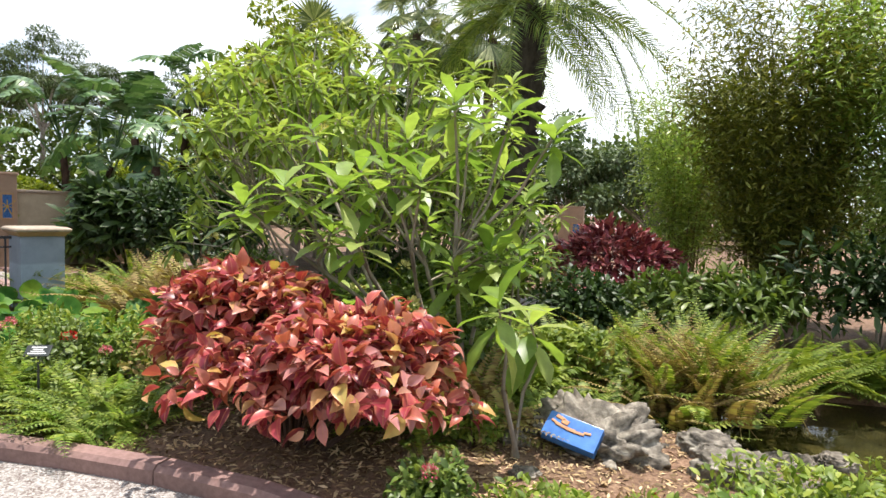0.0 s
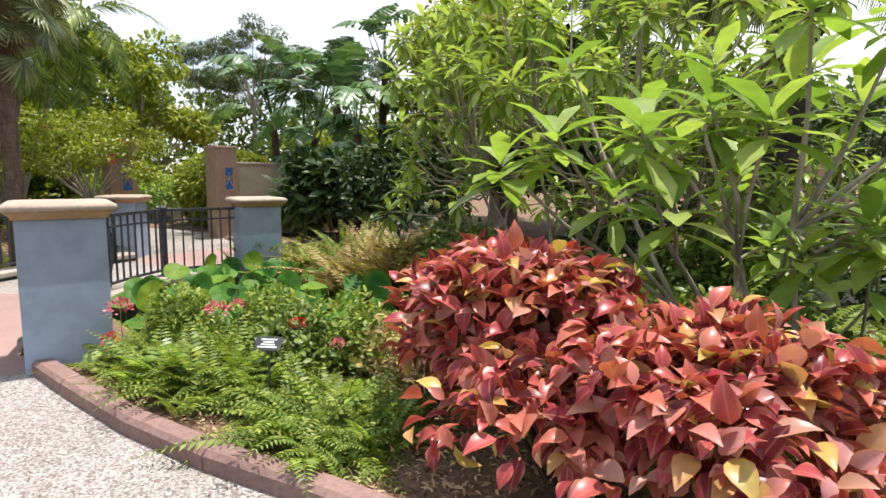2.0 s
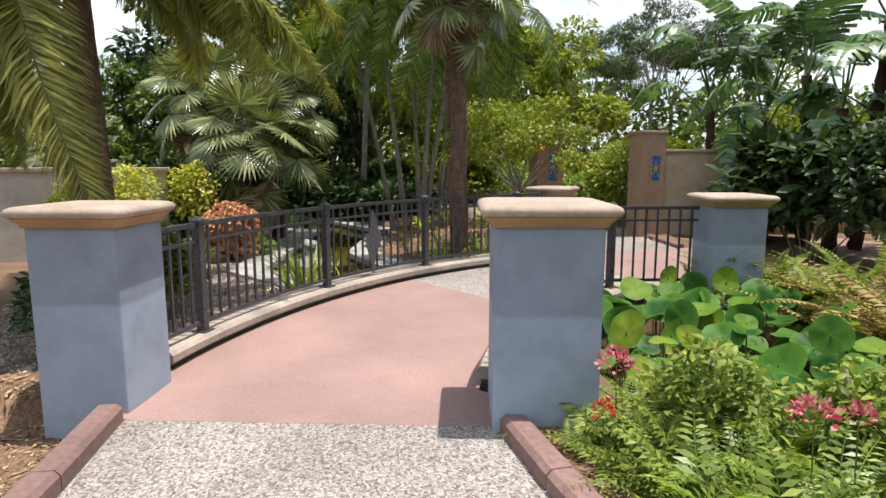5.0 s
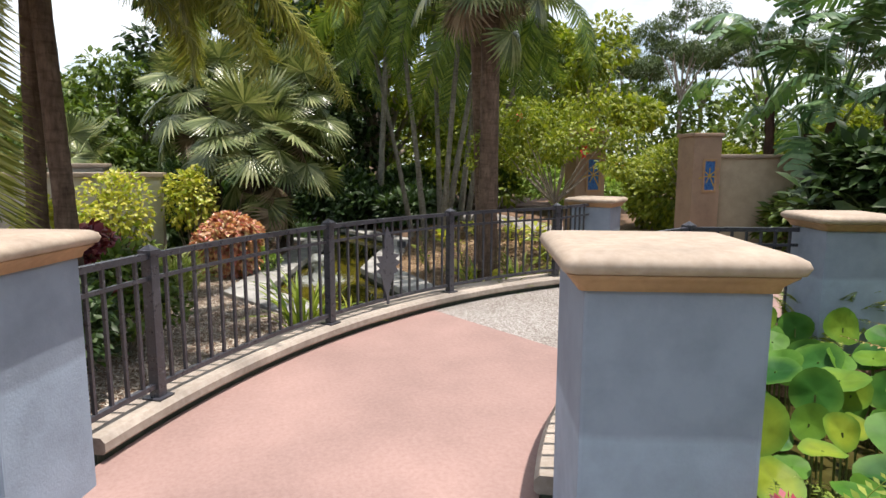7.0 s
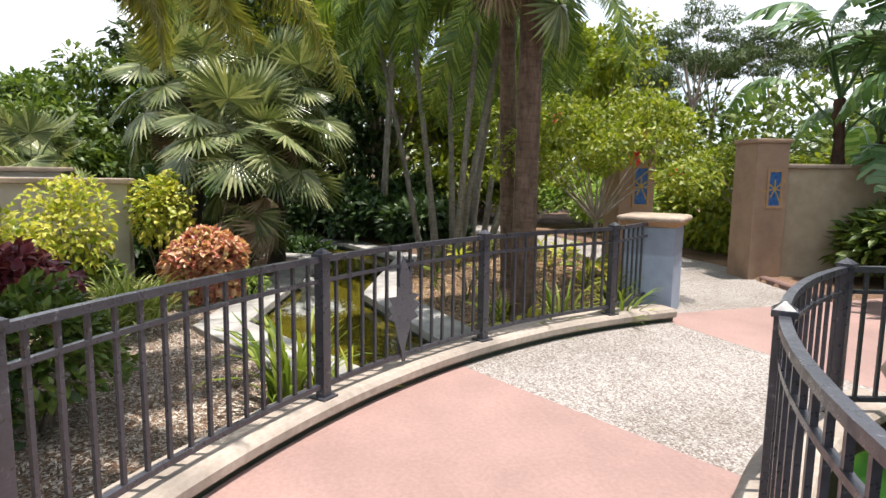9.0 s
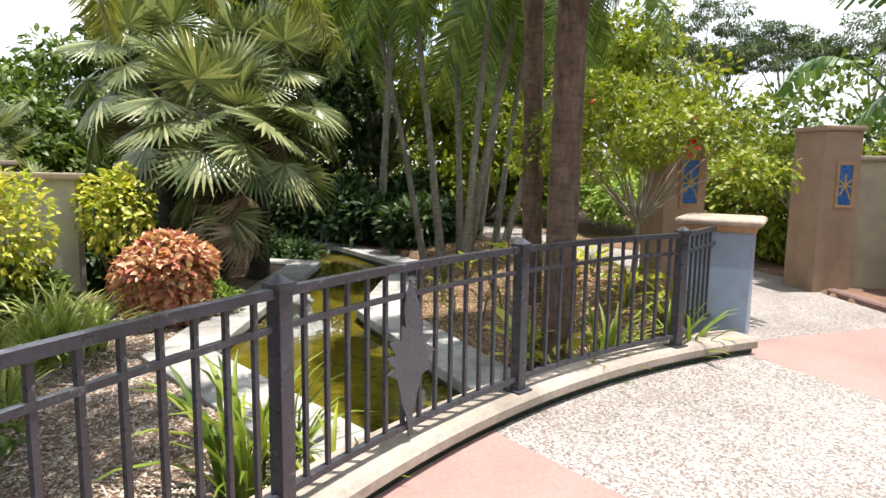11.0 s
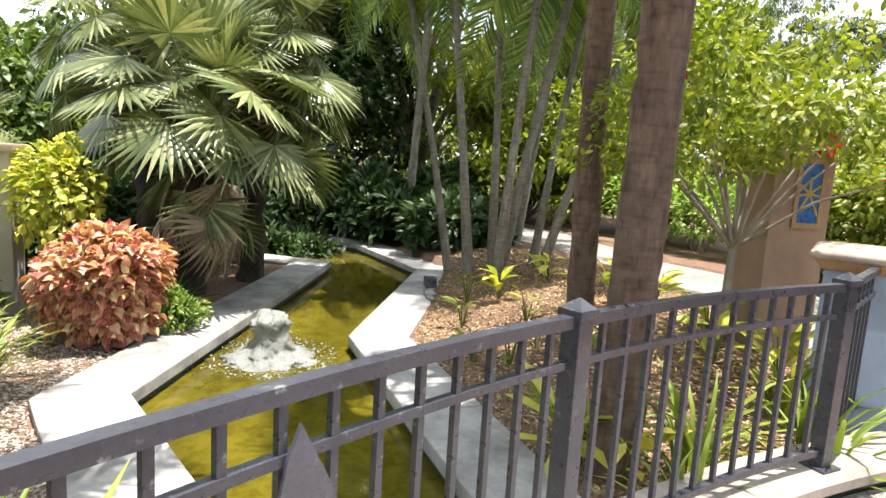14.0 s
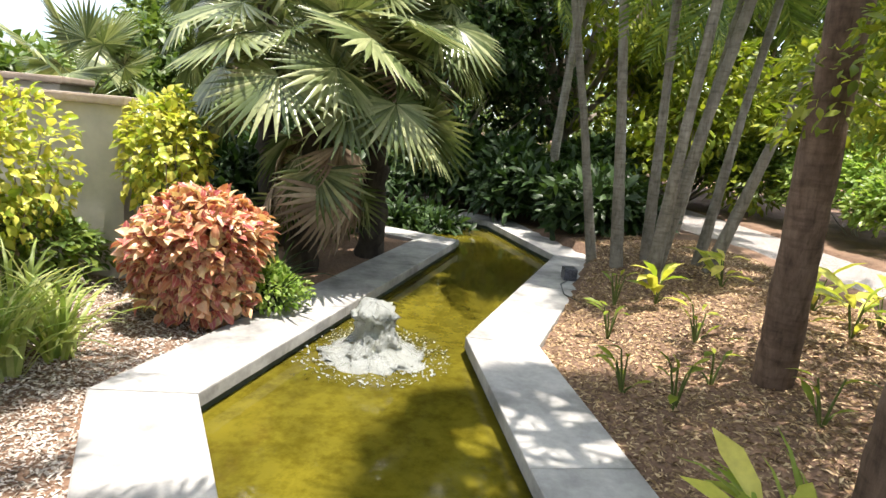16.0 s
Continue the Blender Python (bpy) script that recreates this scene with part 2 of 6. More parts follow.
G_YELLOW = foliage("yellow_green_leaves", [(0, (0.118, 0.173, 0.015)), (0.5, (0.225, 0.281, 0.024)), (1, (0.391, 0.411, 0.048))], 0.45, 0.4)
G_GOLD = foliage("golden_croton_leaves", [(0, (0.26, 0.36, 0.04)), (0.4, (0.52, 0.54, 0.08)), (1, (0.76, 0.68, 0.16))], 0.35, 0.42)
G_COPPER = foliage("coppery_red_leaves", [(0, (0.15, 0.016, 0.028)), (0.25, (0.36, 0.042, 0.06)), (0.5, (0.50, 0.095, 0.095)), (0.70, (0.56, 0.17, 0.11)), (0.84, (0.56, 0.26, 0.26)), (0.94, (0.58, 0.34, 0.11)), (1, (0.56, 0.44, 0.12))], 0.36, 0.3, (0.62, 0.27, 0.13), 0.6)
G_ORANGE = foliage("orange_copper_leaves", [(0, (0.34, 0.06, 0.075)), (0.3, (0.58, 0.17, 0.14)), (0.6, (0.72, 0.36, 0.18)), (0.85, (0.78, 0.50, 0.34)), (1, (0.80, 0.66, 0.36))], 0.28, 0.3, (0.832, 0.70, 0.42), 0.5)
G_PURPLE = foliage("dark_purple_leaves", [(0, (0.118, 0.019, 0.035)), (0.5, (0.287, 0.050, 0.069)), (1, (0.507, 0.147, 0.137))], 0.36, 0.2)
G_FERN = foliage("fern_fronds", [(0, (0.100, 0.166, 0.023)), (0.5, (0.199, 0.279, 0.038)), (1, (0.365, 0.417, 0.075))], 0.5, 0.35)
G_DRY = foliage("dry_fern_fronds", [(0, (0.187, 0.119, 0.052)), (0.5, (0.374, 0.270, 0.103)), (1, (0.437, 0.398, 0.120))], 0.7, 0.25)
G_FAN = foliage("fan_palm_fronds", [(0, (0.075, 0.105, 0.040)), (0.5, (0.175, 0.215, 0.085)), (1, (0.40, 0.42, 0.21))], 0.24, 0.22)
G_PALM = foliage("feather_palm_fronds", [(0, (0.079, 0.138, 0.025)), (0.5, (0.160, 0.245, 0.040)), (1, (0.337, 0.408, 0.079))], 0.36, 0.3)
G_THATCH = foliage("dead_palm_thatch", [(0, (0.16, 0.11, 0.075)), (0.5, (0.30, 0.22, 0.15)), (1, (0.46, 0.37, 0.27))], 0.7, 0.15)
G_BANANA = foliage("paddle_leaves", [(0, (0.054, 0.121, 0.041)), (0.5, (0.108, 0.203, 0.074)), (1, (0.216, 0.324, 0.149))], 0.32, 0.22)
G_LOTUS = foliage("lotus_pads", [(0, (0.018, 0.085, 0.016)), (0.4, (0.045, 0.15, 0.02)), (0.75, (0.09, 0.21, 0.022)), (1, (0.27, 0.33, 0.03))], 0.5, 0.25, (0.10, 0.22, 0.03), 0.6)
G_PALE = foliage("pale_strap_leaves", [(0, (0.22, 0.31, 0.07)), (0.5, (0.38, 0.46, 0.13)), (1, (0.62, 0.62, 0.27))], 0.35, 0.4)
G_LOTUS.node_tree.nodes["Principled BSDF"].inputs["Specular IOR Level"].default_value = 0.15
G_PINE = foliage("pine_needles", [(0, (0.05, 0.085, 0.03)), (0.5, (0.085, 0.13, 0.045)), (1, (0.14, 0.19, 0.075))], 0.6, 0.2)
G_FRANG = foliage("frangipani_leaves", [(0, (0.150, 0.229, 0.047)), (0.5, (0.265, 0.367, 0.078)), (1, (0.477, 0.569, 0.158))], 0.3, 0.42)
G_FOX = foliage("foxtail_fronds", [(0, (0.13, 0.15, 0.025)), (0.5, (0.24, 0.25, 0.045)), (1, (0.38, 0.36, 0.09))], 0.4, 0.35)
G_BAMBOO = foliage("bamboo_leaves", [(0, (0.095, 0.117, 0.018)), (0.5, (0.190, 0.214, 0.033)), (1, (0.365, 0.357, 0.075))], 0.45, 0.35)
PETAL_PINK = foliage("pink_petals", [(0, (0.55, 0.05, 0.12)), (0.5, (0.70, 0.15, 0.22)), (1, (0.75, 0.42, 0.42))], 0.5, 0.3)
PETAL_RED = foliage("red_petals", [(0, (0.55, 0.015, 0.02)), (1, (0.75, 0.07, 0.05))], 0.5, 0.3)
PETAL_CREAM = foliage("cream_petals", [(0, (0.70, 0.60, 0.15)), (1, (0.80, 0.74, 0.40))], 0.5, 0.3)
B_GREY = bark("smooth_grey_bark", (0.221, 0.182, 0.143), (0.468, 0.416, 0.351))
B_SABAL = bark("brown_ringed_trunk", (0.088, 0.058, 0.041), (0.237, 0.166, 0.122), 5.0)
B_CLUMP = bark("pale_ringed_cane", (0.17, 0.155, 0.12), (0.36, 0.335, 0.28), 6.0)
B_DATE = bark("rough_dark_trunk", (0.021, 0.017, 0.013), (0.102, 0.084, 0.066), 0, 9.0)
B_RED = bark("red_brown_stem", (0.040, 0.022, 0.016), (0.125, 0.072, 0.052))
CULM = bark("bamboo_culm", (0.13, 0.13, 0.04), (0.27, 0.25, 0.09), 3.0)
PETIOLE = bark("green_stalk", (0.09, 0.13, 0.03), (0.17, 0.21, 0.06))


# ---- builders ----
rng = np.random.default_rng(7)


def fast_mesh(name, V, F, mat, smooth=False):
    V, F = np.asarray(V, float), np.asarray(F, int)
    me = bpy.data.meshes.new(name)
    me.vertices.add(len(V))
    me.vertices.foreach_set("co", V.ravel())
    me.loops.add(F.size)
    me.loops.foreach_set("vertex_index", F.ravel())
    me.polygons.add(len(F))
    me.polygons.foreach_set("loop_start", np.arange(len(F)) * F.shape[1])
    me.update(calc_edges=True)
    if smooth:
        me.polygons.foreach_set("use_smooth", np.ones(len(F), bool))
    me.materials.append(mat)
    return me


def put(name, me, parent=None, label="", m=None):
    ob = new(name, me)
    if parent is not None:
        ob.parent = parent
    if m is not None:
        ob.matrix_basis = m
    return tagged(ob, label)


def from_bm(name, bm, mat):
    me = bpy.data.meshes.new(name)
    bmesh.ops.recalc_face_normals(bm, faces=bm.faces)
    bm.to_mesh(me)
    bm.free()
    me.materials.append(mat)
    return me


def part(name, bm, mat, parent, label="", m=None):
    return put(name, from_bm(name, bm, mat), parent, label, m)


def thing(name, at, label, category, group="", turn=0.0, size=1.0):
    ob = new(name)
    ob.empty_display_size = 0.1
    ob.matrix_basis = pose(*at, 0, 0, turn) @ Matrix.Scale(size, 4)
    return tagged(ob, label, category, group)


def join(*sets):
    """Joins (V, F) pairs with faces of one size."""
    Vs, Fs, n = [], [], 0
    for V, F in sets:
        Vs.append(V)
        Fs.append(np.asarray(F) + n)
        n += len(V)
    return np.concatenate(Vs), np.concatenate(Fs)


def box(bm, x0, x1, y0, y1, z0, z1, bevel=0.0, m=None):
    r = bmesh.ops.create_cube(bm, size=1.0)
    vs = r["verts"]
    for v in vs:
        v.co = Vector((x0 + (v.co.x + 0.5) * (x1 - x0), y0 + (v.co.y + 0.5) * (y1 - y0), z0 + (v.co.z + 0.5) * (z1 - z0)))
    if bevel:
        es = list({e for v in vs for e in v.link_edges})
        r2 = bmesh.ops.bevel(bm, geom=es, offset=bevel, segments=2, profile=0.7, affect="EDGES")
        vs = list({v for f in r2["faces"] for v in f.verts} | {v for v in vs if v.is_valid})
    if m is not None:
        bmesh.ops.transform(bm, matrix=m, verts=vs)
    return vs


def prism(points, z0, z1, bevel=0.0):
    """An upright slab on a plan outline."""
    bm = bmesh.new()
    f = bm.faces.new([bm.verts.new((x, y, z0)) for x, y in points])
    r = bmesh.ops.extrude_face_region(bm, geom=[f])
    for v in r["geom"]:
        if isinstance(v, bmesh.types.BMVert):
            v.co.z = z1
    if bevel:
        bm.edges.ensure_lookup_table()
        top = [e for e in bm.edges if all(abs(v.co.z - z1) < 1e-6 for v in e.verts)]
        bmesh.ops.bevel(bm, geom=top, offset=bevel, segments=2, profile=0.6, affect="EDGES")
    return bm


def tube(points, radii, n=8):
    """A tapered tube along points: (V, F) in quads."""
    P = np.asarray(points, float)
    R = np.broadcast_to(np.asarray(radii, float), (len(P),))
    T = np.gradient(P, axis=0)
    T /= np.linalg.norm(T, axis=1, keepdims=True) + 1e-9
    ref = np.where(np.abs(T[:, 2:3]) > 0.9, np.array([[1.0, 0, 0]]), np.array([[0, 0, 1.0]]))
    A = np.cross(T, ref)
    A /= np.linalg.norm(A, axis=1, keepdims=True)
    B = np.cross(T, A)
    a = np.arange(n) / n * 2 * math.pi
    V = P[:, None] + R[:, None, None] * (np.cos(a)[None, :, None] * A[:, None] + np.sin(a)[None, :, None] * B[:, None])
    i = np.arange(len(P) - 1)[:, None] * n
    j = np.arange(n)[None]
    k = (j + 1) % n
    F = np.stack([i + j, i + k, i + n + k, i + n + j], -1).reshape(-1, 4)
    return V.reshape(-1, 3), F


def arc_points(cx, cy, r, a0, a1, n):
    return [(cx + r * math.cos(radians(a0 + (a1 - a0) * i / n)), cy + r * math.sin(radians(a0 + (a1 - a0) * i / n))) for i in range(n + 1)]


def sweep(profile, path):
    """A closed profile of (outward, up) run along plan points; outward is to the right of the way."""
    bm = bmesh.new()
    rings = []
    P = [Vector((x, y, 0)) for x, y in path]
    for i, p in enumerate(P):
        t = (P[min(i + 1, len(P) - 1)] - P[max(i - 1, 0)]).normalized()
        o = Vector((t.y, -t.x, 0))
        rings.append([bm.verts.new((p.x + o.x * u, p.y + o.y * u, z)) for u, z in profile])
    n = len(profile)
    for a, b in zip(rings, rings[1:]):
        for j in range(n):
            bm.faces.new((a[j], a[(j + 1) % n], b[(j + 1) % n], b[j]))
    bm.faces.new(rings[0])
    bm.faces.new(rings[-1])
    return bm


# ---- ground, paving, pool and pond ----
ARC = (-2.98, 6.62)          # centre of the curved bridge
R_POST, R_IN, R_OUT = 6.17, 6.07, 6.38
R2_POST, R2_IN, R2_OUT = 3.89, 4.02, 3.72
POOL = [(-7.95, 3.7), (-9.06, 3.16), (-11.10, 2.19), (-16.28, 3.81), (-17.0, 2.6), (-18.5, 1.6), (-19.4, 3.2), (-18.3, 4.45), (-15.74, 5.11), (-12.32, 3.76), (-10.6, 3.97), (-8.2, 4.27)]
POOL_Z, WATER_Z = -0.22, -0.37
POND_Z = -0.34


def inside(poly, X, Y):
    r = np.zeros(X.shape, bool)
    for (x0, y0), (x1, y1) in zip(poly, poly[1:] + poly[:1]):
        r ^= ((y0 > Y) != (y1 > Y)) & (X < (x1 - x0) * (Y - y0) / (y1 - y0 + 1e-12) + x0)
    return r


def near_poly(poly, X, Y):
    d = np.full(X.shape, 1e9)
    for (x0, y0), (x1, y1) in zip(poly, poly[1:] + poly[:1]):
        ux, uy = x1 - x0, y1 - y0
        s = np.clip(((X - x0) * ux + (Y - y0) * uy) / (ux * ux + uy * uy), 0, 1)
        d = np.minimum(d, np.hypot(X - x0 - s * ux, Y - y0 - s * uy))
    return d


def step(a, b, v):
    s = np.clip((v - a) / (b - a), 0, 1)
    return s * s * (3 - 2 * s)


GATE_PATH = [(-9.33, 6.46), (-9.36, 8.60), (-9.92, 8.78), (-10.72, 9.03), (-11.35, 9.55), (-12.2, 9.65), (-13.6, 9.7), (-15.5, 9.1), (-18.4, 9.2), (-22, 9.0), (-22, 7.4), (-18.0, 7.5), (-17.0, 7.68), (-15.4, 7.9), (-13.4, 8.0), (-11.5, 7.35), (-10.2, 6.9)]
PLAZA = [(-9.19, 6.19), (-7.0, 6.3), (-6.5, 9.0), (-6.0, 12.5), (-9.36, 12.5), (-9.36, 6.5)]
PONDS = [(-4.9, 5.2, 1.75, 1.15), (3.1, 6.1, 2.3, 1.5), (1.0, 5.2, 1.0, 0.5), (-2.6, 5.35, 1.2, 0.35)]


def ground_z(X, Y):
    X, Y = np.asarray(X, float), np.asarray(Y, float)
    r = np.hypot(X - ARC[0], Y - ARC[1])
    bump_z = 0.02 * np.sin(X * 2.3 + Y) * np.sin(Y * 1.9 - X * 0.7) + 0.012 * np.sin(X * 6.1) * np.sin(Y * 5.3)
    z = 0.03 + bump_z
    west = step(-6.0, -6.6, X) * step(6.15, 6.4, r) * step(9.0, 5.4, Y)
    z = z * (1 - west) + west * (-0.27 + bump_z + 0.30 * step(4.2, 6.4, Y) * step(-21, -15, X))
    d = near_poly(POOL, X, Y)
    inn = inside(POOL, X, Y)
    z = np.where(inn | (d < 0.13), -1.1, np.where(d < 0.45, np.minimum(z, POOL_Z - 0.10), z))
    for cx, cy, rx, ry in PONDS:
        q = np.hypot((X - cx) / rx, (Y - cy) / ry) + 0.09 * np.sin(3 * np.arctan2(Y - cy, X - cx) + cx)
        z = z - 0.75 * step(1.15, 0.75, q) * (r > 3.7) * (1 - west) - 0.75 * step(1.15, 0.75, q) * (r <= 3.7)
    paved = ((r > R2_IN - 0.2) & (r < R_OUT) & (X < -4.2) & (Y > 0.9) & (Y < 8)) | ((Y < 2.9) & (Y > -3) & (X > -5.6)) | ((X < -6.9) & (X > -9.3) & (Y > 6.6) & (Y < 9.2))
    paved = paved | inside(GATE_PATH, X, Y) | inside(PLAZA, X, Y)
    return np.where(paved, np.minimum(z, -0.16), z)


def ground_at(x, y):
    return float(ground_z(np.array([x]), np.array([y]))[0])


xs = np.concatenate([[-3000, -400, -120, -60, -40, -30], np.arange(-24, 7.001, 0.1), [9, 12, 18, 30, 60, 120, 400, 3000]])
ys = np.concatenate([[-3000, -400, -120, -60, -30, -15, -8], np.arange(-5, 14.001, 0.1), [16, 20, 30, 45, 60, 120, 400, 3000]])
GX, GY = np.meshgrid(xs, ys, indexing="ij")
GZ = ground_z(GX, GY)
nx, ny = GX.shape
gi = (np.arange(nx - 1)[:, None] * ny + np.arange(ny - 1)[None]).ravel()
ground = put("ground", fast_mesh("ground", np.stack([GX, GY, GZ], -1).reshape(-1, 3), np.stack([gi, gi + ny, gi + ny + 1, gi + 1], -1), MULCH, True))
tagged(ground, "brown bark mulch garden ground with shallow hollows", "ground", kind="structure")

# the way in, between two low kerbs, and the curved bridge beyond it
kerb_right = [(-4.36, 2.97), (-3.7, 2.90), (-2.8, 2.83), (-2.1, 2.84), (-1.5, 2.91), (-0.9, 2.945), (-0.3, 2.92), (0.4, 2.80), (1.2, 2.55), (2.2, 2.1), (4.0, 1.0), (7.0, -1.5)]
kerb_left = [(-5.13, 1.08), (-4.42, 0.94), (-3.4, 0.70), (-2.2, 0.35), (-1.2, -0.3), (0.2, -1.6), (1.6, -3.4), (3.5, -6.0)]
path_in = kerb_right + [(9, -6), (5, -9)] + kerb_left[::-1]
PINK_A, PINK_B = (-5.11, 1.12), (-4.36, 2.95)
path_1 = put("path_aggregate", from_bm("path_aggregate", prism([(x, y) for x, y in path_in], -0.15, 0.0), PEBBLES))
tagged(path_1, "pale exposed aggregate concrete garden path", "path", kind="structure")


def on_arc(r, a):
    return (ARC[0] + r * math.cos(radians(a)), ARC[1] + r * math.sin(radians(a)))


outer = [on_arc(R_IN + 0.04, a) for a in np.linspace(244, 208.2, 14)]
inner = [on_arc(R2_IN - 0.02, a) for a in np.linspace(242, 212.4, 8)]
pink_1 = put("path_pink_bridge", from_bm("path_pink_bridge", prism([PINK_A, (-5.25, 0.95), (-5.5, 0.9)] + outer + inner[::-1] + [(-4.6, 3.25), (-4.3, 3.2), PINK_B], -0.15, 0.001), PINK))
tagged(pink_1, "faded pink concrete bridge deck", "path", kind="structure")
outer2 = [on_arc(R_IN + 0.04, a) for a in np.linspace(208.2, 186.0, 10)] + [on_arc(R_OUT + 0.05, 185.6), (-9.19, 6.19)]
inner2 = [on_arc(R2_IN - 0.02, a) for a in np.linspace(212.4, 184.4, 8)]
path_2 = put("path_aggregate_bridge", from_bm("path_aggregate_bridge", prism(outer2 + inner2[::-1], -0.15, 0.0), PEBBLES))
tagged(path_2, "pale exposed aggregate bridge deck", "path", kind="structure")
pink_2 = put("path_pink_plaza", from_bm("path_pink_plaza", prism(PLAZA, -0.15, 0.001), PINK))
tagged(pink_2, "faded pink concrete path beyond the bridge", "path", kind="structure")
path_3 = put("path_aggregate_gate", from_bm("path_aggregate_gate", prism(GATE_PATH, -0.15, -0.001), PEBBLES))
tagged(path_3, "pale aggregate path leading between the gate piers", "path", kind="structure")


def kerb(name, pts, label):
    """A low rounded kerb in lengths with open joints."""
    fine = []
    for (x0, y0), (x1, y1) in zip(pts, pts[1:]):
        for s in (0, 0.25, 0.5, 0.75):
            fine.append((x0 + (x1 - x0) * s, y0 + (y1 - y0) * s))
    fine.append(pts[-1])
    prof = [(-0.005, -0.14), (-0.005, 0.075), (0.02, 0.10), (0.115, 0.10), (0.14, 0.075), (0.14, -0.14)]
    if name.endswith("left"):
        prof = [(-u, z) for u, z in prof]
    root = thing(name, (0, 0, 0), label, "kerb")
    tagged(root, kind="structure")
    for i in range(0, len(fine) - 1, 8):
        seg = [Vector(p) for p in fine[i:i + 9]]
        if len(seg) < 2:
            continue
        seg[-1] = seg[-1] + (seg[-2] - seg[-1]).normalized() * 0.008
        part("kerb_stone", sweep(prof, [tuple(p) for p in seg]), KERB_PINK, root)
    return root


kerb("kerb_right", kerb_right[::-1], "reddish pink concrete kerb along the planted bed")
kerb("kerb_left", kerb_left[::-1], "reddish pink concrete kerb beside the mulch")

# raised kerbs that carry the two railings, with an overhanging rounded top
def fence_kerb(name, r_in, r_out, a0, a1, label):
    path = arc_points(*ARC, 1.0, a0, a1, 40)
    way = [(ARC[0] + (x - ARC[0]), ARC[1] + (y - ARC[1])) for x, y in path]
    root = thing(name, (0, 0, 0), label, "kerb")
    tagged(root, kind="structure")
    lo, hi = min(r_in, r_out), max(r_in, r_out)

    def ring(prof):
        bm = bmesh.new()
        rows = []
        for i in range(41):
            a = radians(a0 + (a1 - a0) * i / 40)
            rows.append([bm.verts.new((ARC[0] + r * math.cos(a), ARC[1] + r * math.sin(a), z)) for r, z in prof])
        n = len(prof)
        for p, q in zip(rows, rows[1:]):
            for j in range(n):
                bm.faces.new((p[j], p[(j + 1) % n], q[(j + 1) % n], q[j]))
        bm.faces.new(rows[0])
        bm.faces.new(rows[-1])
        return bm

    # The shadow line beneath the coping is put into the base's near-black colour.
    part("base", ring([(lo + 0.04, -1.1), (hi - 0.03, -1.1), (hi - 0.03, 0.045), (lo + 0.05, 0.045)]), POOL_WALL, root, "concrete base wall coloured dark as the shade under the coping")
    part("coping", ring([(lo + 0.015, 0.045), (hi - 0.015, 0.045), (hi, 0.06), (hi, 0.105), (hi - 0.025, 0.13), (lo + 0.025, 0.13), (lo, 0.105), (lo, 0.06)]), FENCE_KERB, root)
    return root


fence_kerb("kerb_outer_bridge", R_IN, R_OUT, 241.5, 183.4, "curved tan cast-stone kerb under the outer railing")
fence_kerb("kerb_inner_bridge", R2_OUT, R2_IN, 241.0, 191.0, "curved tan cast-stone kerb under the inner railing")

# pool: water, walls and the angular coping slabs
water = put("pool_water", from_bm("pool_water", prism(POOL, WATER_Z - 0.02, WATER_Z), POOL_WATER))
tagged(water, "murky olive-green pool water", "water", kind="structure")


def coping_run(name, inner_line, side, label):
    """Slabs of even width along a bent line, with thin joints, over the pool's wall."""
    P = [Vector((x, y)) for x, y in inner_line]
    nrm = []
    for a, b in zip(P, P[1:]):
        t = (b - a).normalized()
        nrm.append(Vector((t.y, -t.x)) * side)
    miter = [nrm[0]]
    for a, b in zip(nrm, nrm[1:]):
        mv = (a + b)
        miter.append(mv / mv.dot(a))
    miter.append(nrm[-1])
    root = thing(name, (0, 0, 0), label, "pool coping")
    tagged(root, kind="structure")
    wall = bmesh.new()
    for i, (a, b) in enumerate(zip(P, P[1:])):
        k = max(1, round((b - a).length / 1.9))
        for j in range(k):
            s0, s1 = j / k, (j + 1) / k - 0.006 / (b - a).length
            q0, q1 = a.lerp(b, s0), a.lerp(b, s1)
            m0, m1 = miter[i].lerp(miter[i + 1], s0), miter[i].lerp(miter[i + 1], s1)
            pts = [q0 - m0 * 0.03, q1 - m1 * 0.03, q1 + m1 * 0.50, q0 + m0 * 0.50]
            part("slab", prism([tuple(p) for p in pts], POOL_Z - 0.09, POOL_Z, 0.012), COPING, root)
        q = [a, b, b + miter[i + 1] * 0.45, a + miter[i] * 0.45]
        vs = [wall.verts.new((p.x, p.y, z)) for z in (-1.1, POOL_Z - 0.088) for p in q]
        for f in ((0, 1, 5, 4), (1, 2, 6, 5), (2, 3, 7, 6), (3, 0, 4, 7), (4, 5, 6, 7)):
            wall.faces.new([vs[v] for v in f])
    part("wall", wall, POOL_WALL, root, "dark algae-stained pool wall")


coping_run("pool_coping_left", POOL[0:7], -1, "sunlit pale concrete coping slabs along the angular pool")
coping_run("pool_coping_right", POOL[6:12], -1, "weathered pale concrete coping slabs beside the mulch bed, dappled shade in their colour")

pond = put("pond_water", from_bm("pond_water", prism([(-6.9, 3.2), (-4.6, 3.6), (-1, 4.2), (2, 4.0), (6.5, 4.0), (6.5, 8.5), (-1, 8.5), (-6.9, 7.0)], POND_Z - 0.02, POND_Z), POND_WATER))
tagged(pond, "dark still garden pond water", "water", kind="structure")


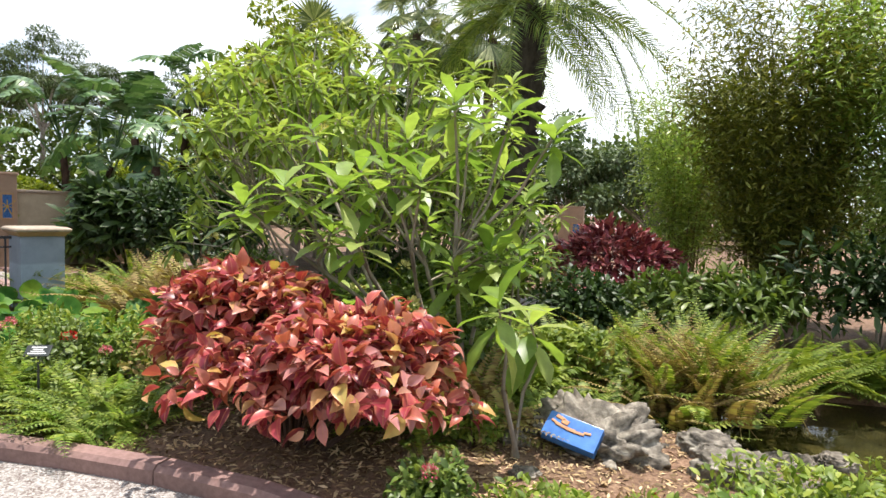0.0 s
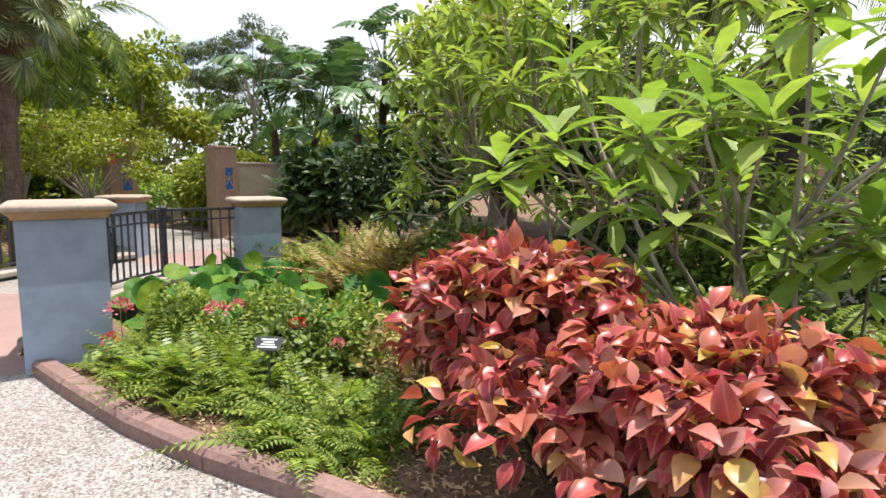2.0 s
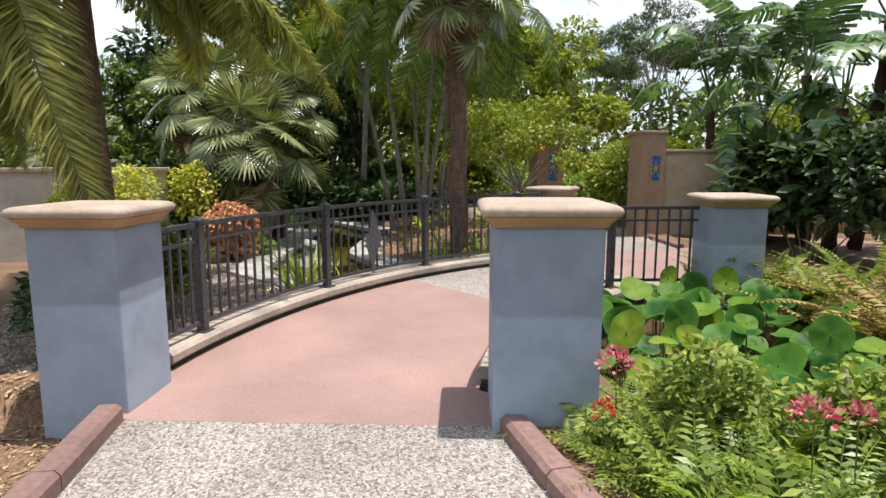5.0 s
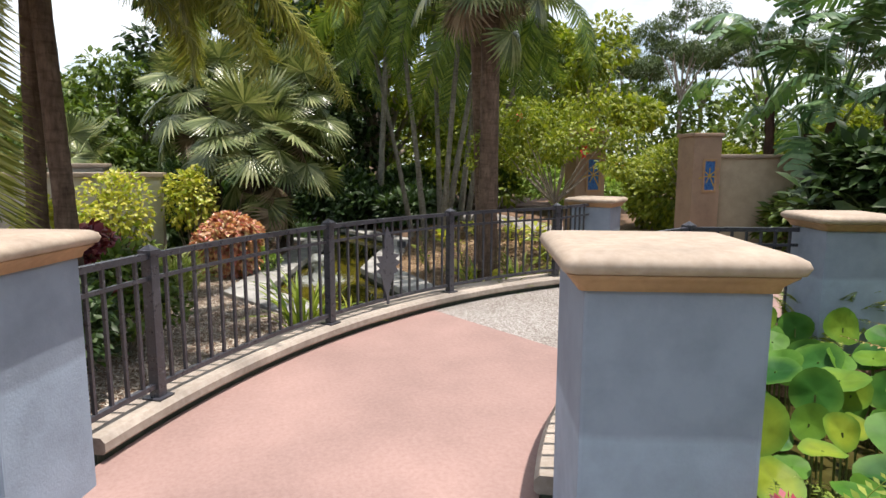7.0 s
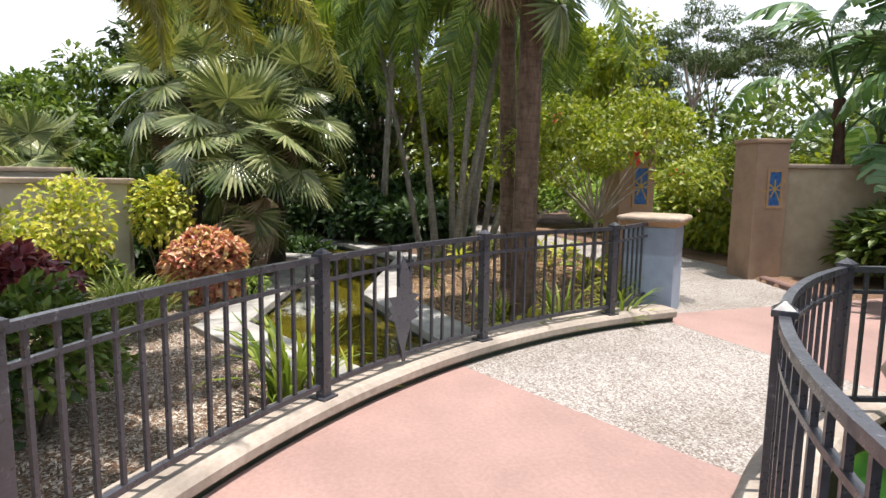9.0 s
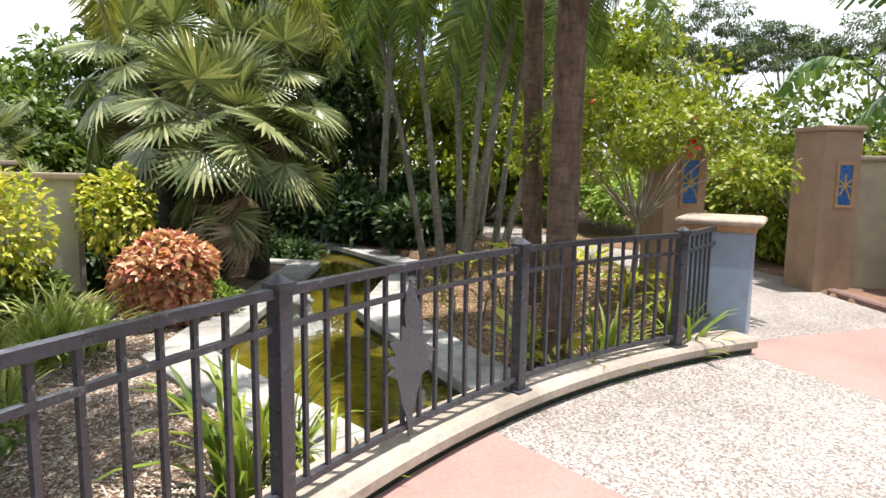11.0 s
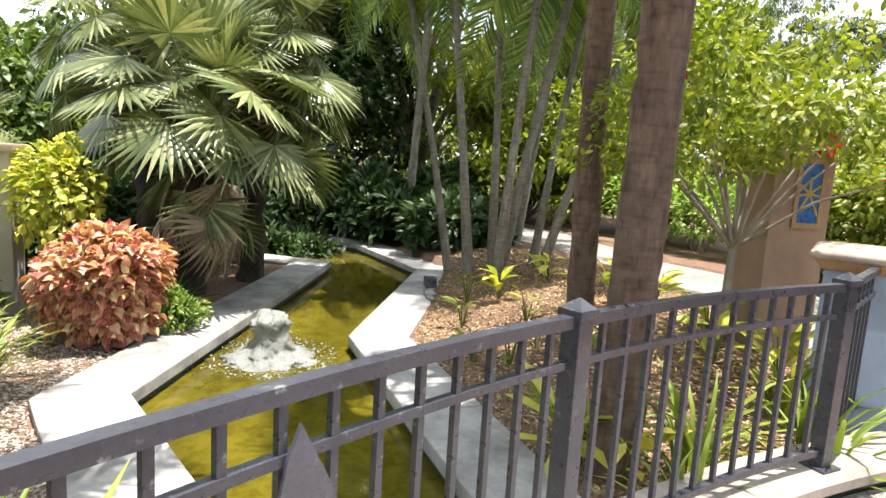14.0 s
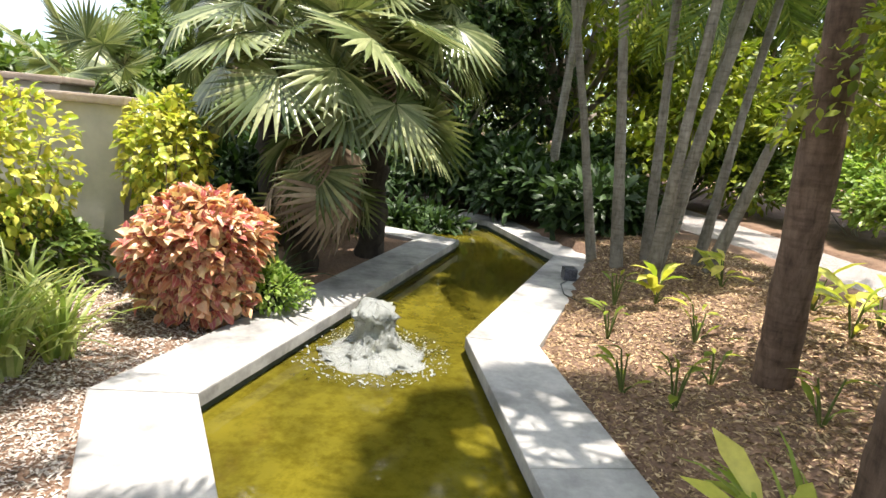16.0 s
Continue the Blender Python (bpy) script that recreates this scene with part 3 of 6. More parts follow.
# ---- pillars ----
def pillar(at, turn, shaft, base=0.0, half=0.29, label=""):
    root = thing("gate_pillar", (*at, 0), label, "pillar", "blue bridge pillars", turn)
    bm = bmesh.new()
    box(bm, -half, half, -half, half, base, shaft, 0.012)
    part("shaft", bm, BLUE, root)
    for name, mat, rows in (("moulding", CAP_EDGE, [(0.0, 0.0), (0.016, 0.0), (0.022, 0.02), (0.038, 0.035), (0.056, 0.05), (0.056, 0.055)]),
                            ("cap", CAP_STONE, [(0.054, 0.0555), (0.068, 0.06), (0.078, 0.08), (0.070, 0.10), (0.045, 0.113), (0.0, 0.119), (-0.15, 0.124)])):
        bm = bmesh.new()
        rings = []
        for o, z in rows:
            h, c = half + o, 0.014 + max(o, 0) * 0.32
            pts = [(sx * (h - c) + c * math.cos(a0 + k * math.pi / 8), sy * (h - c) + c * math.sin(a0 + k * math.pi / 8)) for sx, sy, a0 in ((1, -1, -math.pi / 2), (1, 1, 0), (-1, 1, math.pi / 2), (-1, -1, math.pi)) for k in range(5)]
            rings.append([bm.verts.new((x, y, shaft + z)) for x, y in pts])
        for a, b in zip(rings, rings[1:]):
            for j in range(20):
                bm.faces.new((a[j], a[(j + 1) % 20], b[(j + 1) % 20], b[j])).smooth = True
        bm.faces.new(rings[0])
        bm.faces.new(rings[-1])
        part(name, bm, mat, root)
    return root


PILLAR_L, PILLAR_R, PILLAR_2, PILLAR_3 = (-5.54, 0.96), (-4.45, 3.28), (-6.15, 6.35), (-9.66, 6.42)
pillar(PILLAR_L, -22, 1.05, -0.4, 0.25, label="two-tone blue stucco pillar with a cream cap beside the path")
pillar(PILLAR_R, -22, 1.08, -0.4, 0.275, label="two-tone blue stucco pillar with a cream cap by the flower bed")
pillar(PILLAR_2, -22, 0.975, -0.6, 0.25, label="two-tone blue stucco pillar standing beside the lotus pond")
pillar(PILLAR_3, 41, 0.915, -0.4, 0.26, label="two-tone blue stucco pillar at the bridge's far end")


# ---- railings ----
def bar(bm, a, b, w, h):
    a, b = Vector(a), Vector(b)
    d = b - a
    L = d.length
    m = Matrix.Translation(a) @ d.to_track_quat("X", "Z").to_matrix().to_4x4()
    box(bm, 0, L, -w / 2, w / 2, -h / 2, h / 2, 0, m)


def leaf_plate():
    """A cut steel leaf with lobed edges."""
    right = [(0.018, 0.0), (0.022, 0.10), (0.05, 0.17), (0.075, 0.25), (0.10, 0.31), (0.165, 0.345), (0.115, 0.365), (0.175, 0.42), (0.12, 0.425), (0.165, 0.49), (0.085, 0.485), (0.082, 0.56), (0.055, 0.545), (0.06, 0.62), (0.035, 0.70), (0.0, 0.765)]
    left = [(-0.03, 0.69), (-0.06, 0.62), (-0.075, 0.54), (-0.07, 0.49), (-0.16, 0.47), (-0.095, 0.44), (-0.175, 0.39), (-0.11, 0.36), (-0.155, 0.305), (-0.085, 0.29), (-0.055, 0.20), (-0.02, 0.11), (-0.012, 0.0)]
    bm = bmesh.new()
    f = bm.faces.new([bm.verts.new((x + 0.012 * math.sin(z * 9), -0.004, z)) for x, z in right + left])
    r = bmesh.ops.extrude_face_region(bm, geom=[f])
    for v in r["geom"]:
        if isinstance(v, bmesh.types.BMVert):
            v.co.y = 0.004
    return bm


def railing(radius, angles, ends, label, leaf_bays, top=0.975, foot=0.13):
    """Posts at the given angles of the arc, curved panels of rails and pickets between them, and a straight last panel to a fixed point."""
    last = Vector(on_arc(radius, angles[-1]))
    run = Vector(ends[1]) - last
    aside = Vector((run.y, -run.x)).normalized() * (1 if radius > 5 else -1)
    root = thing("railing", (0, 0, 0), label, "railing", "bridge railings")
    post_me = None
    for a in angles:
        x, y = on_arc(radius, a)
        bm = bmesh.new()
        box(bm, -0.032, 0.032, -0.032, 0.032, foot + 0.002, top, 0.004)
        box(bm, -0.06, 0.06, -0.06, 0.06, foot, foot + 0.012, 0.003)
        vs = box(bm, -0.042, 0.042, -0.042, 0.042, top - 0.02, top + 0.005, 0.003)
        bmesh.ops.create_cone(bm, cap_ends=True, segments=4, radius1=0.052, radius2=0.006, depth=0.028, matrix=Matrix.Translation((0, 0, top + 0.019)) @ Matrix.Rotation(radians(45), 4, "Z"))
        if post_me is None:
            post_me = from_bm("post", bm, STEEL)
        else:
            bm.free()
        put("post", post_me, root, m=pose(x, y, 0, 0, 0, a))
    marks = [ends[0]] + list(angles) + [None]
    picket = bmesh.new()
    box(picket, -0.009, 0.009, -0.009, 0.009, foot + 0.085, top - 0.045, 0)
    picket_me = from_bm("picket", picket, STEEL)
    for i, (a0, a1) in enumerate(zip(marks, marks[1:])):
        def spot(f, u=0.0):
            return tuple(last + run * f - aside * u) if a1 is None else on_arc(radius + u, a0 + (a1 - a0) * f)

        for name, z, w, h in (("top_rail", top - 0.03, 0.038, 0.034), ("upper_rail", top - 0.155, 0.024, 0.022), ("bottom_rail", foot + 0.075, 0.03, 0.028)):
            bm = bmesh.new()
            rows = []
            for k in range(9):
                rows.append([bm.verts.new((*spot(k / 8, u), z + v)) for u, v in ((-w / 2, -h / 2), (w / 2, -h / 2), (w / 2, h / 2), (-w / 2, h / 2))])
            for p, q in zip(rows, rows[1:]):
                for j in range(4):
                    bm.faces.new((p[j], p[(j + 1) % 4], q[(j + 1) % 4], q[j]))
            bm.faces.new(rows[0])
            bm.faces.new(rows[-1])
            part(name, bm, STEEL, root)
        n = max(1, round((run.length if a1 is None else abs(a1 - a0) * math.pi / 180 * radius) / 0.118))
        for k in range(1, n):
            x, y = spot(k / n)
            put("picket", picket_me, root, m=pose(x, y, 0, 0, 0, math.degrees(math.atan2(run.y, run.x)) if a1 is None else a0 + (a1 - a0) * k / n))
        if i in leaf_bays:
            x, y = spot(leaf_bays[i], -0.02 * (1 if radius > 5 else -1))
            face = math.degrees(math.atan2(run.y, run.x)) if a1 is None else a0 + (a1 - a0) * leaf_bays[i] + 90
            part("leaf_ornament", leaf_plate(), PLATE, root, "cut steel leaf ornament", pose(x, y, foot + 0.03, 0, 0, face) @ Matrix.Diagonal((0.95, 1.0, 0.95, 1.0)))
    return root


def angle_of(p):
    return math.degrees(math.atan2(p[1] - ARC[1], p[0] - ARC[0])) % 360


A_POSTS = [angle_of(p) for p in ((-6.36, 1.48), (-7.695, 2.603), (-8.575, 3.967), (-9.026, 5.49))]
railing(R_POST, A_POSTS, (243.0, (-9.50, 6.20)), "curved blue-grey steel picket railing along the bridge", {2: 0.45})
railing(R2_POST, [222.4, 199.3], (241.5, (-6.36, 6.22)), "curved blue-grey steel picket railing above the lotus pond", {1: 0.4})


# ---- walls and gate piers beyond ----
def masonry(name, x0, x1, y0, y1, top, mat, cap, label, at, turn, inset=None):
    root = thing(name, at, label, "garden wall", turn=turn)
    bm = bmesh.new()
    box(bm, x0, x1, y0, y1, -0.5, top - cap, 0.01)
    part("body", bm, mat, root)
    bm = bmesh.new()
    lip = 0.028 if mat is TAN else 0.05
    box(bm, x0 - lip, x1 + lip, y0 - lip, y1 + lip, top - cap, top, 0.02)
    part("cap", bm, CAP_STONE if mat is not TAN else TAN, root)
    if inset:
        cx, z0, z1, w = inset
        bm = bmesh.new()
        for u0, u1, v0, v1 in ((-w, w, z0 - 0.04, z0), (-w, w, z1, z1 + 0.04), (-w, -w + 0.035, z0, z1), (w - 0.035, w, z0, z1)):
            box(bm, cx + u0, cx + u1, y0 - 0.02, y0 + 0.01, v0, v1, 0.003)
        part("frame", bm, CAP_EDGE, root, "tan raised picture frame")
        bm = bmesh.new()
        box(bm, cx - w + 0.035, cx + w - 0.035, y0 - 0.008, y0 + 0.01, z0, z1)
        panel = part("mosaic_panel", bm, ART_BLUE, root, "blue mosaic tile panel")
        bm = bmesh.new()
        for k in range(7):
            a = k / 7 * 6.283
            box(bm, -0.008, 0.008, 0, 0.004, 0.0, 0.13 + 0.06 * (k % 2), 0, Matrix.Translation((cx, y0 - 0.014, (z0 + z1) / 2)) @ Matrix.Rotation(a, 4, "Y"))
        part("motif", bm, ART_YELLOW, root, "yellow radiating mosaic motif")
    return root


masonry("gate_pier", -0.24, 0.24, -0.26, 0.26, 1.98, TAN, 0.06, "tall tan stucco gate pier with a blue mosaic panel", (-11.04, 9.27, 0), 78, (0.05, 1.05, 1.52, 0.12))
masonry("garden_wall", 0, 6.0, -0.11, 0.11, 1.64, CREAM, 0.06, "cream stucco garden wall joined to the tan pier", (-10.99, 9.52, 0), 72)
masonry("gate_pier", -0.24, 0.24, -0.26, 0.26, 2.0, TAN, 0.06, "tall tan stucco gate pier half hidden by shrubs", (-11.2, 7.17, 0), 78, (0.05, 1.07, 1.54, 0.12))
masonry("garden_wall", -9.0, 0, -0.12, 0.12, 1.31, PALE, 0.08, "pale stucco garden wall behind the croton bushes", (-13.45, 0.72, 0), 88)
masonry("far_gate_pier", -0.42, 0.42, -0.3, 0.3, 1.78, TAN, 0.06, "tan stucco gate pier with a square plaque at the far gate", (-0.9, 22.2, 0), 0, (0.2, 0.85, 1.15, 0.15))
masonry("far_gate_pier", -0.5, 0.5, -0.35, 0.35, 1.75, TAN, 0.06, "tan stucco gate pier beside bamboo at the far gate", (2.75, 22.2, 0), 0)


# ---- plants: leaf shapes and growers ----
def unit(v):
    return v / (np.linalg.norm(v, axis=-1, keepdims=True) + 1e-9)


def scatter(T, TF, P, X, N, S, W=None):
    """Copies of a template (x along, y across, z up) at P, pointing along X with upper side N, S long and W times as wide."""
    P, X, N = np.asarray(P, float), unit(np.asarray(X, float)), np.asarray(N, float)
    n = len(P)
    Y = unit(np.cross(N, X))
    Z = np.cross(X, Y)
    S = np.broadcast_to(np.asarray(S, float), (n,))
    W = S if W is None else S * W
    V = P[:, None] + (T[None, :, 0:1] * S[:, None, None]) * X[:, None] + (T[None, :, 1:2] * np.broadcast_to(W, (n,))[:, None, None]) * Y[:, None] + (T[None, :, 2:3] * S[:, None, None]) * Z[:, None]
    F = (TF[None] + (np.arange(n) * len(T))[:, None, None]).reshape(-1, TF.shape[1])
    return V.reshape(-1, 3), F


def blade(rows, wave=0.0):
    """A leaf as three columns of vertices; rows of (along, half width, mid height, edge height)."""
    T = []
    for a, w, zm, ze in rows:
        T += [(a, -w, ze), (a, 0, zm), (a, w, ze)]
    F = []
    for i in range(len(rows) - 1):
        b = i * 3
        F += [(b, b + 1, b + 4, b + 3), (b + 1, b + 2, b + 5, b + 4)]
    return np.array(T, float), np.array(F)


BROAD = blade([(0, 0.03, 0, 0), (0.2, 0.24, 0.02, 0.10), (0.42, 0.33, 0.0, 0.13), (0.62, 0.29, -0.05, 0.07), (0.82, 0.16, -0.13, -0.07), (1.0, 0.01, -0.27, -0.27)])
OVAL = blade([(0, 0.02, 0, 0), (0.25, 0.20, 0.0, 0.05), (0.55, 0.25, -0.03, 0.03), (0.82, 0.13, -0.09, -0.06), (1.0, 0.01, -0.17, -0.17)])
LANCE = blade([(0, 0.02, 0, 0), (0.35, 0.12, 0.03, 0.07), (0.7, 0.15, 0.0, 0.03), (1.0, 0.01, -0.10, -0.10)])
STRAP = blade([(0, 0.03, 0, 0), (0.3, 0.035, 0.16, 0.17), (0.6, 0.032, 0.20, 0.21), (0.85, 0.02, 0.12, 0.13), (1.0, 0.003, 0.0, 0.0)])
SMALL = (np.array([(0, 0, 0), (0.5, -0.27, 0.07), (1, 0, -0.05), (0.5, 0.27, 0.07)], float), np.array([(0, 1, 2, 3)]))
NEEDLE = (np.array([(0, -0.02, 0), (0.6, -0.10, 0.02), (1, 0.0, -0.08), (0.5, 0.10, 0.03)], float), np.array([(0, 1, 2, 3)]))


def set_margin(me, values):
    """How near each vertex lies to its leaf's margin, for leaves with a rim of another colour."""
    a = me.attributes.new("margin", "FLOAT", "POINT")
    a.data.foreach_set("value", np.asarray(values, np.float32))


def rand_dir(n, up=-1.0):
    v = unit(rng.normal(size=(n, 3)))
    v[:, 2] = np.where(v[:, 2] < up, -v[:, 2], v[:, 2])
    return v


def lumps(D, k, seed):
    r = np.random.default_rng(seed)
    f = np.zeros(len(D))
    for _ in range(6):
        w = r.normal(size=3) * k
        f += np.sin(D @ w + r.uniform(0, 6.28))
    return f / 6


def mound(n, radii, seed, low=-0.25, depth=0.35, lump=0.35):
    """Points and outward ways in the outer shell of an uneven mound."""
    D = rand_dir(n, low)
    rad = (1 - depth * rng.random(n) ** 1.6) * (1 + lump * lumps(D, 3.2, seed))
    return D * np.array(radii) * rad[:, None], D


def shrub(name, at, radii, n, shape, size, mat, label, category="shrub", group="", stems=8, stem_mat=None, droop=0.25, seed=1, height=None, width=1.0, low=-0.25, upright=0.35, mounds=None, lump=0.35, depth=0.35, wild=0.55):
    """A shrub: bare stems under a leafy mound, or several mounds given as (dx, dy, dz, rx, ry, rz, share)."""
    root = thing(name, at, label, category, group)
    mounds = mounds or [(0, 0, height if height is not None else radii[2] * 0.85, *radii, 1.0)]
    Ps, Ds = [], []
    for i, (dx, dy, dz, rx, ry, rz, share) in enumerate(mounds):
        P, D = mound(int(n * share), (rx, ry, rz), seed + i, low, depth, lump)
        Ps.append(P + np.array((dx, dy, dz)))
        Ds.append(D)
    P, D = np.concatenate(Ps), np.concatenate(Ds)
    P[:, 2] = np.maximum(P[:, 2], 0.03)
    X = unit(D + rng.normal(size=D.shape) * wild + np.array((0, 0, -droop)))
    N = unit(D * 0.5 + np.array((0, 0, 0.8)) + rng.normal(size=D.shape) * upright)
    V, F = scatter(*shape, P, X, N, size * rng.uniform(0.6, 1.25, len(P)), width)
    me = fast_mesh("foliage", V, F, mat, len(shape[0]) > 4)
    set_margin(me, np.tile(np.abs(shape[0][:, 1]) / np.abs(shape[0][:, 1]).max(), len(P)))
    put("foliage", me, root)
    tubes = []
    for i in range(stems):
        q = P[rng.integers(len(P))] * np.array((0.85, 0.85, 0.9))
        b = np.array((q[0] * 0.18, q[1] * 0.18, -0.05))
        mid = (b + q) / 2 + np.array((0, 0, 0.08))
        tubes.append(tube([b, mid, q], [0.014, 0.01, 0.005], 5))
    if tubes:
        put("stem", fast_mesh("stem", *join(*tubes), stem_mat or B_GREY, True), root)
    return root


def frond_mesh(name, mat, length, pairs, leaflet, droop=0.5, vee=0.5, plume=False, width=0.09, seed=0):
    """A feather frond along +x, rising then arching over, with leaflets on both sides."""
    r = np.random.default_rng(seed)
    s = np.linspace(0, 1, 9)
    C = np.stack([length * (s - 0.12 * droop * s ** 2), 0.03 * length * np.sin(s * 3 + seed), length * (0.42 * s - (0.42 + droop * 0.55) * s ** 2)], -1)
    rach = tube(C, 0.012 * length ** 0.5 * (1 - 0.85 * s), 5)
    t = np.linspace(0.16, 0.995, pairs)
    B = np.stack([np.interp(t, s, C[:, k]) for k in range(3)], -1)
    T = unit(np.stack([np.interp(t, s, np.gradient(C[:, k], s)) for k in range(3)], -1))
    side = unit(np.cross(np.array((0, 0, 1.0)), T))
    up = np.cross(T, side)
    L = leaflet * np.sin(math.pi * (0.12 + 0.80 * t)) ** 0.6
    sets = [rach]
    for sg in ((1, -1, 1, -1) if plume else (1, -1)):
        lift = r.uniform(-0.9, 0.9, pairs)[:, None] if plume else vee
        X = unit(side * sg + T * (0.55 + 0.5 * t[:, None]) + up * lift + r.normal(size=B.shape) * 0.07 - np.array((0, 0, 0.28)))
        sets.append(scatter(*LEAFLET, B, X, up + r.normal(size=B.shape) * 0.15, L * r.uniform(0.85, 1.1, pairs), width))
    return fast_mesh(name, *join(*sets), mat, True)


LEAFLET = (np.array([(0, -0.25, 0), (0, 0.25, 0), (0.45, 0.5, 0.0), (0.45, -0.5, 0.0), (1.0, 0.04, -0.28), (1.0, -0.04, -0.28)], float), np.array([(0, 3, 2, 1), (3, 5, 4, 2)]))


def fan_mesh(name, mat, radius, petiole, ribs=34, sweep_deg=290, droop=0.35, seed=0, bend=16):
    """A fan leaf: a stalk along +x, then pleated rays that split and hang at their tips."""
    r = np.random.default_rng(seed)
    st = np.linspace(0, 1, 6)
    C = np.stack([petiole * st, 0 * st, 0.12 * petiole * np.sin(st * 1.6)], -1)
    sets = [tube(C, 0.014 * (1 - 0.4 * st), 5)]
    hub = C[-1]
    for k in range(ribs):
        a = radians(-sweep_deg / 2 + sweep_deg * (k + 0.5) / ribs)
        L = radius * (0.72 + 0.28 * math.cos(a / 2)) * r.uniform(0.9, 1.05)
        d = np.array((math.cos(a), math.sin(a), 0))
        sd = np.array((-math.sin(a), math.cos(a), 0))
        half = math.tan(radians(sweep_deg / ribs / 2))
        V = []
        for f, wf in ((0.02, 1.0), (0.33, 1.0), (0.58, 0.97), (0.82, 0.45), (1.0, 0.06)):
            w = min(f, 0.62) * L * half * wf * 1.0
            z = -droop * L * f ** 2.6 - 0.10 * L * f * (1 - math.cos(a))
            pl = 0.35 * w
            c = hub + d * L * f + np.array((0, 0, z))
            V += [c - sd * w + np.array((0, 0, -pl)), c + np.array((0, 0, pl)), c + sd * w + np.array((0, 0, -pl))]
        ct, sn = math.cos(radians(bend)), math.sin(radians(bend))
        V = [hub + np.array((ct * (q[0] - hub[0]) + sn * (q[2] - hub[2]), q[1] - hub[1], -sn * (q[0] - hub[0]) + ct * (q[2] - hub[2]))) for q in V]
        F = []
        for i in range(4):
            b = i * 3
            F += [(b, b + 1, b + 4, b + 3), (b + 1, b + 2, b + 5, b + 4)]
        sets.append((np.array(V), np.array(F)))
    return fast_mesh(name, *join(*sets), mat)


FANS = [fan_mesh("frond", G_FAN, 0.62, 0.85, 30, 270, seed=i, droop=0.04 + 0.05 * i, bend=(6, 48, 30)[i]) for i in range(3)]
FANS_OLD = [fan_mesh("frond", G_THATCH, 0.66, 0.6, 22, 150, 0.25, 5, 12), fan_mesh("frond", G_THATCH, 0.6, 0.5, 22, 190, 0.3, 6, 25), fan_mesh("frond", G_FAN, 0.64, 0.65, 24, 200, 0.2, 7, 15)]
FEATHERS = [frond_mesh("frond", G_PALM, 2.3, 46, 0.52, 0.75 + 0.2 * i, 0.25, seed=i) for i in range(3)]
FOXTAILS = [frond_mesh("frond", G_FOX, 2.4, 170, 0.40, 0.9 + 0.2 * i, plume=True, width=0.06, seed=i + 9) for i in range(2)]
DATES = [frond_mesh("frond", G_PALM, 3.0, 70, 0.42, 0.95 + 0.3 * i, 0.5, width=0.055, seed=i + 20) for i in range(3)]


def trunk_me(points, radii, mat, n=12, rough=0.0, seed=0):
    P = np.asarray(points, float)
    t = np.linspace(0, 1, max(6, int(np.linalg.norm(P[-1] - P[0]) / 0.08)))
    s = np.linspace(0, 1, len(P))
    C = np.stack([np.interp(t, s, P[:, k]) for k in range(3)], -1)
    R = np.interp(t, s, radii)
    V, F = tube(C, R, n)
    if rough:
        r = np.random.default_rng(seed)
        V = V + unit(V - np.repeat(C, n, 0)) * (r.normal(size=(len(V), 1)) * rough)
    return fast_mesh("trunk", V, F, mat, True)


def palm(name, at, height, girth, crown, count, mat, label, lean=(0, 0), spread=(-50, 75), size=1.0, boots=0, seed=0, rough=0.004, group="", dead=None, dead_count=0, foot=1.35):
    """A palm: a trunk that leans, and fronds set round its top by the golden angle from upright to hanging."""
    r = np.random.default_rng(seed)
    root = thing(name, at, label, "palm tree", group)
    top = np.array((lean[0], lean[1], height))
    pts = [np.array((0, 0, -0.15)), top * np.array((0.3, 0.3, 0.33)), top * np.array((0.62, 0.62, 0.66)), top]
    put("trunk", trunk_me(pts, [girth * foot, girth, girth * 0.95, girth * 0.9], mat, 12, rough, seed), root)
    for i in range(count):
        f = i / max(1, count - 1)
        el = spread[1] + (spread[0] - spread[1]) * f ** 0.8 + r.uniform(-8, 8)
        az = i * 137.5 + r.uniform(-12, 12)
        k = (0 if el > 35 else 1 if el > -8 else 2) if len(crown) == 3 else i % len(crown)
        put("frond", crown[k], root, m=Matrix.Translation(top + np.array((0, 0, 0.05 - 0.25 * f))) @ pose(0, 0, 0, 0, 0, az) @ pose(0, 0, 0, r.uniform(-42, 42), -el, 0) @ Matrix.Scale(size * r.uniform(0.8, 1.12), 4))
    for i in range(dead_count):
        az = i * 137.5 + 40
        put("dead_frond", dead[i % len(dead)], root, "dry brown hanging frond", Matrix.Translation(top + np.array((0, 0, -0.2 - 0.03 * i))) @ pose(0, 0, 0, 0, 0, az) @ pose(0, 0, 0, r.uniform(-30, 30), r.uniform(28, 80), 0) @ Matrix.Scale(size * r.uniform(0.6, 1.0), 4))
    return root


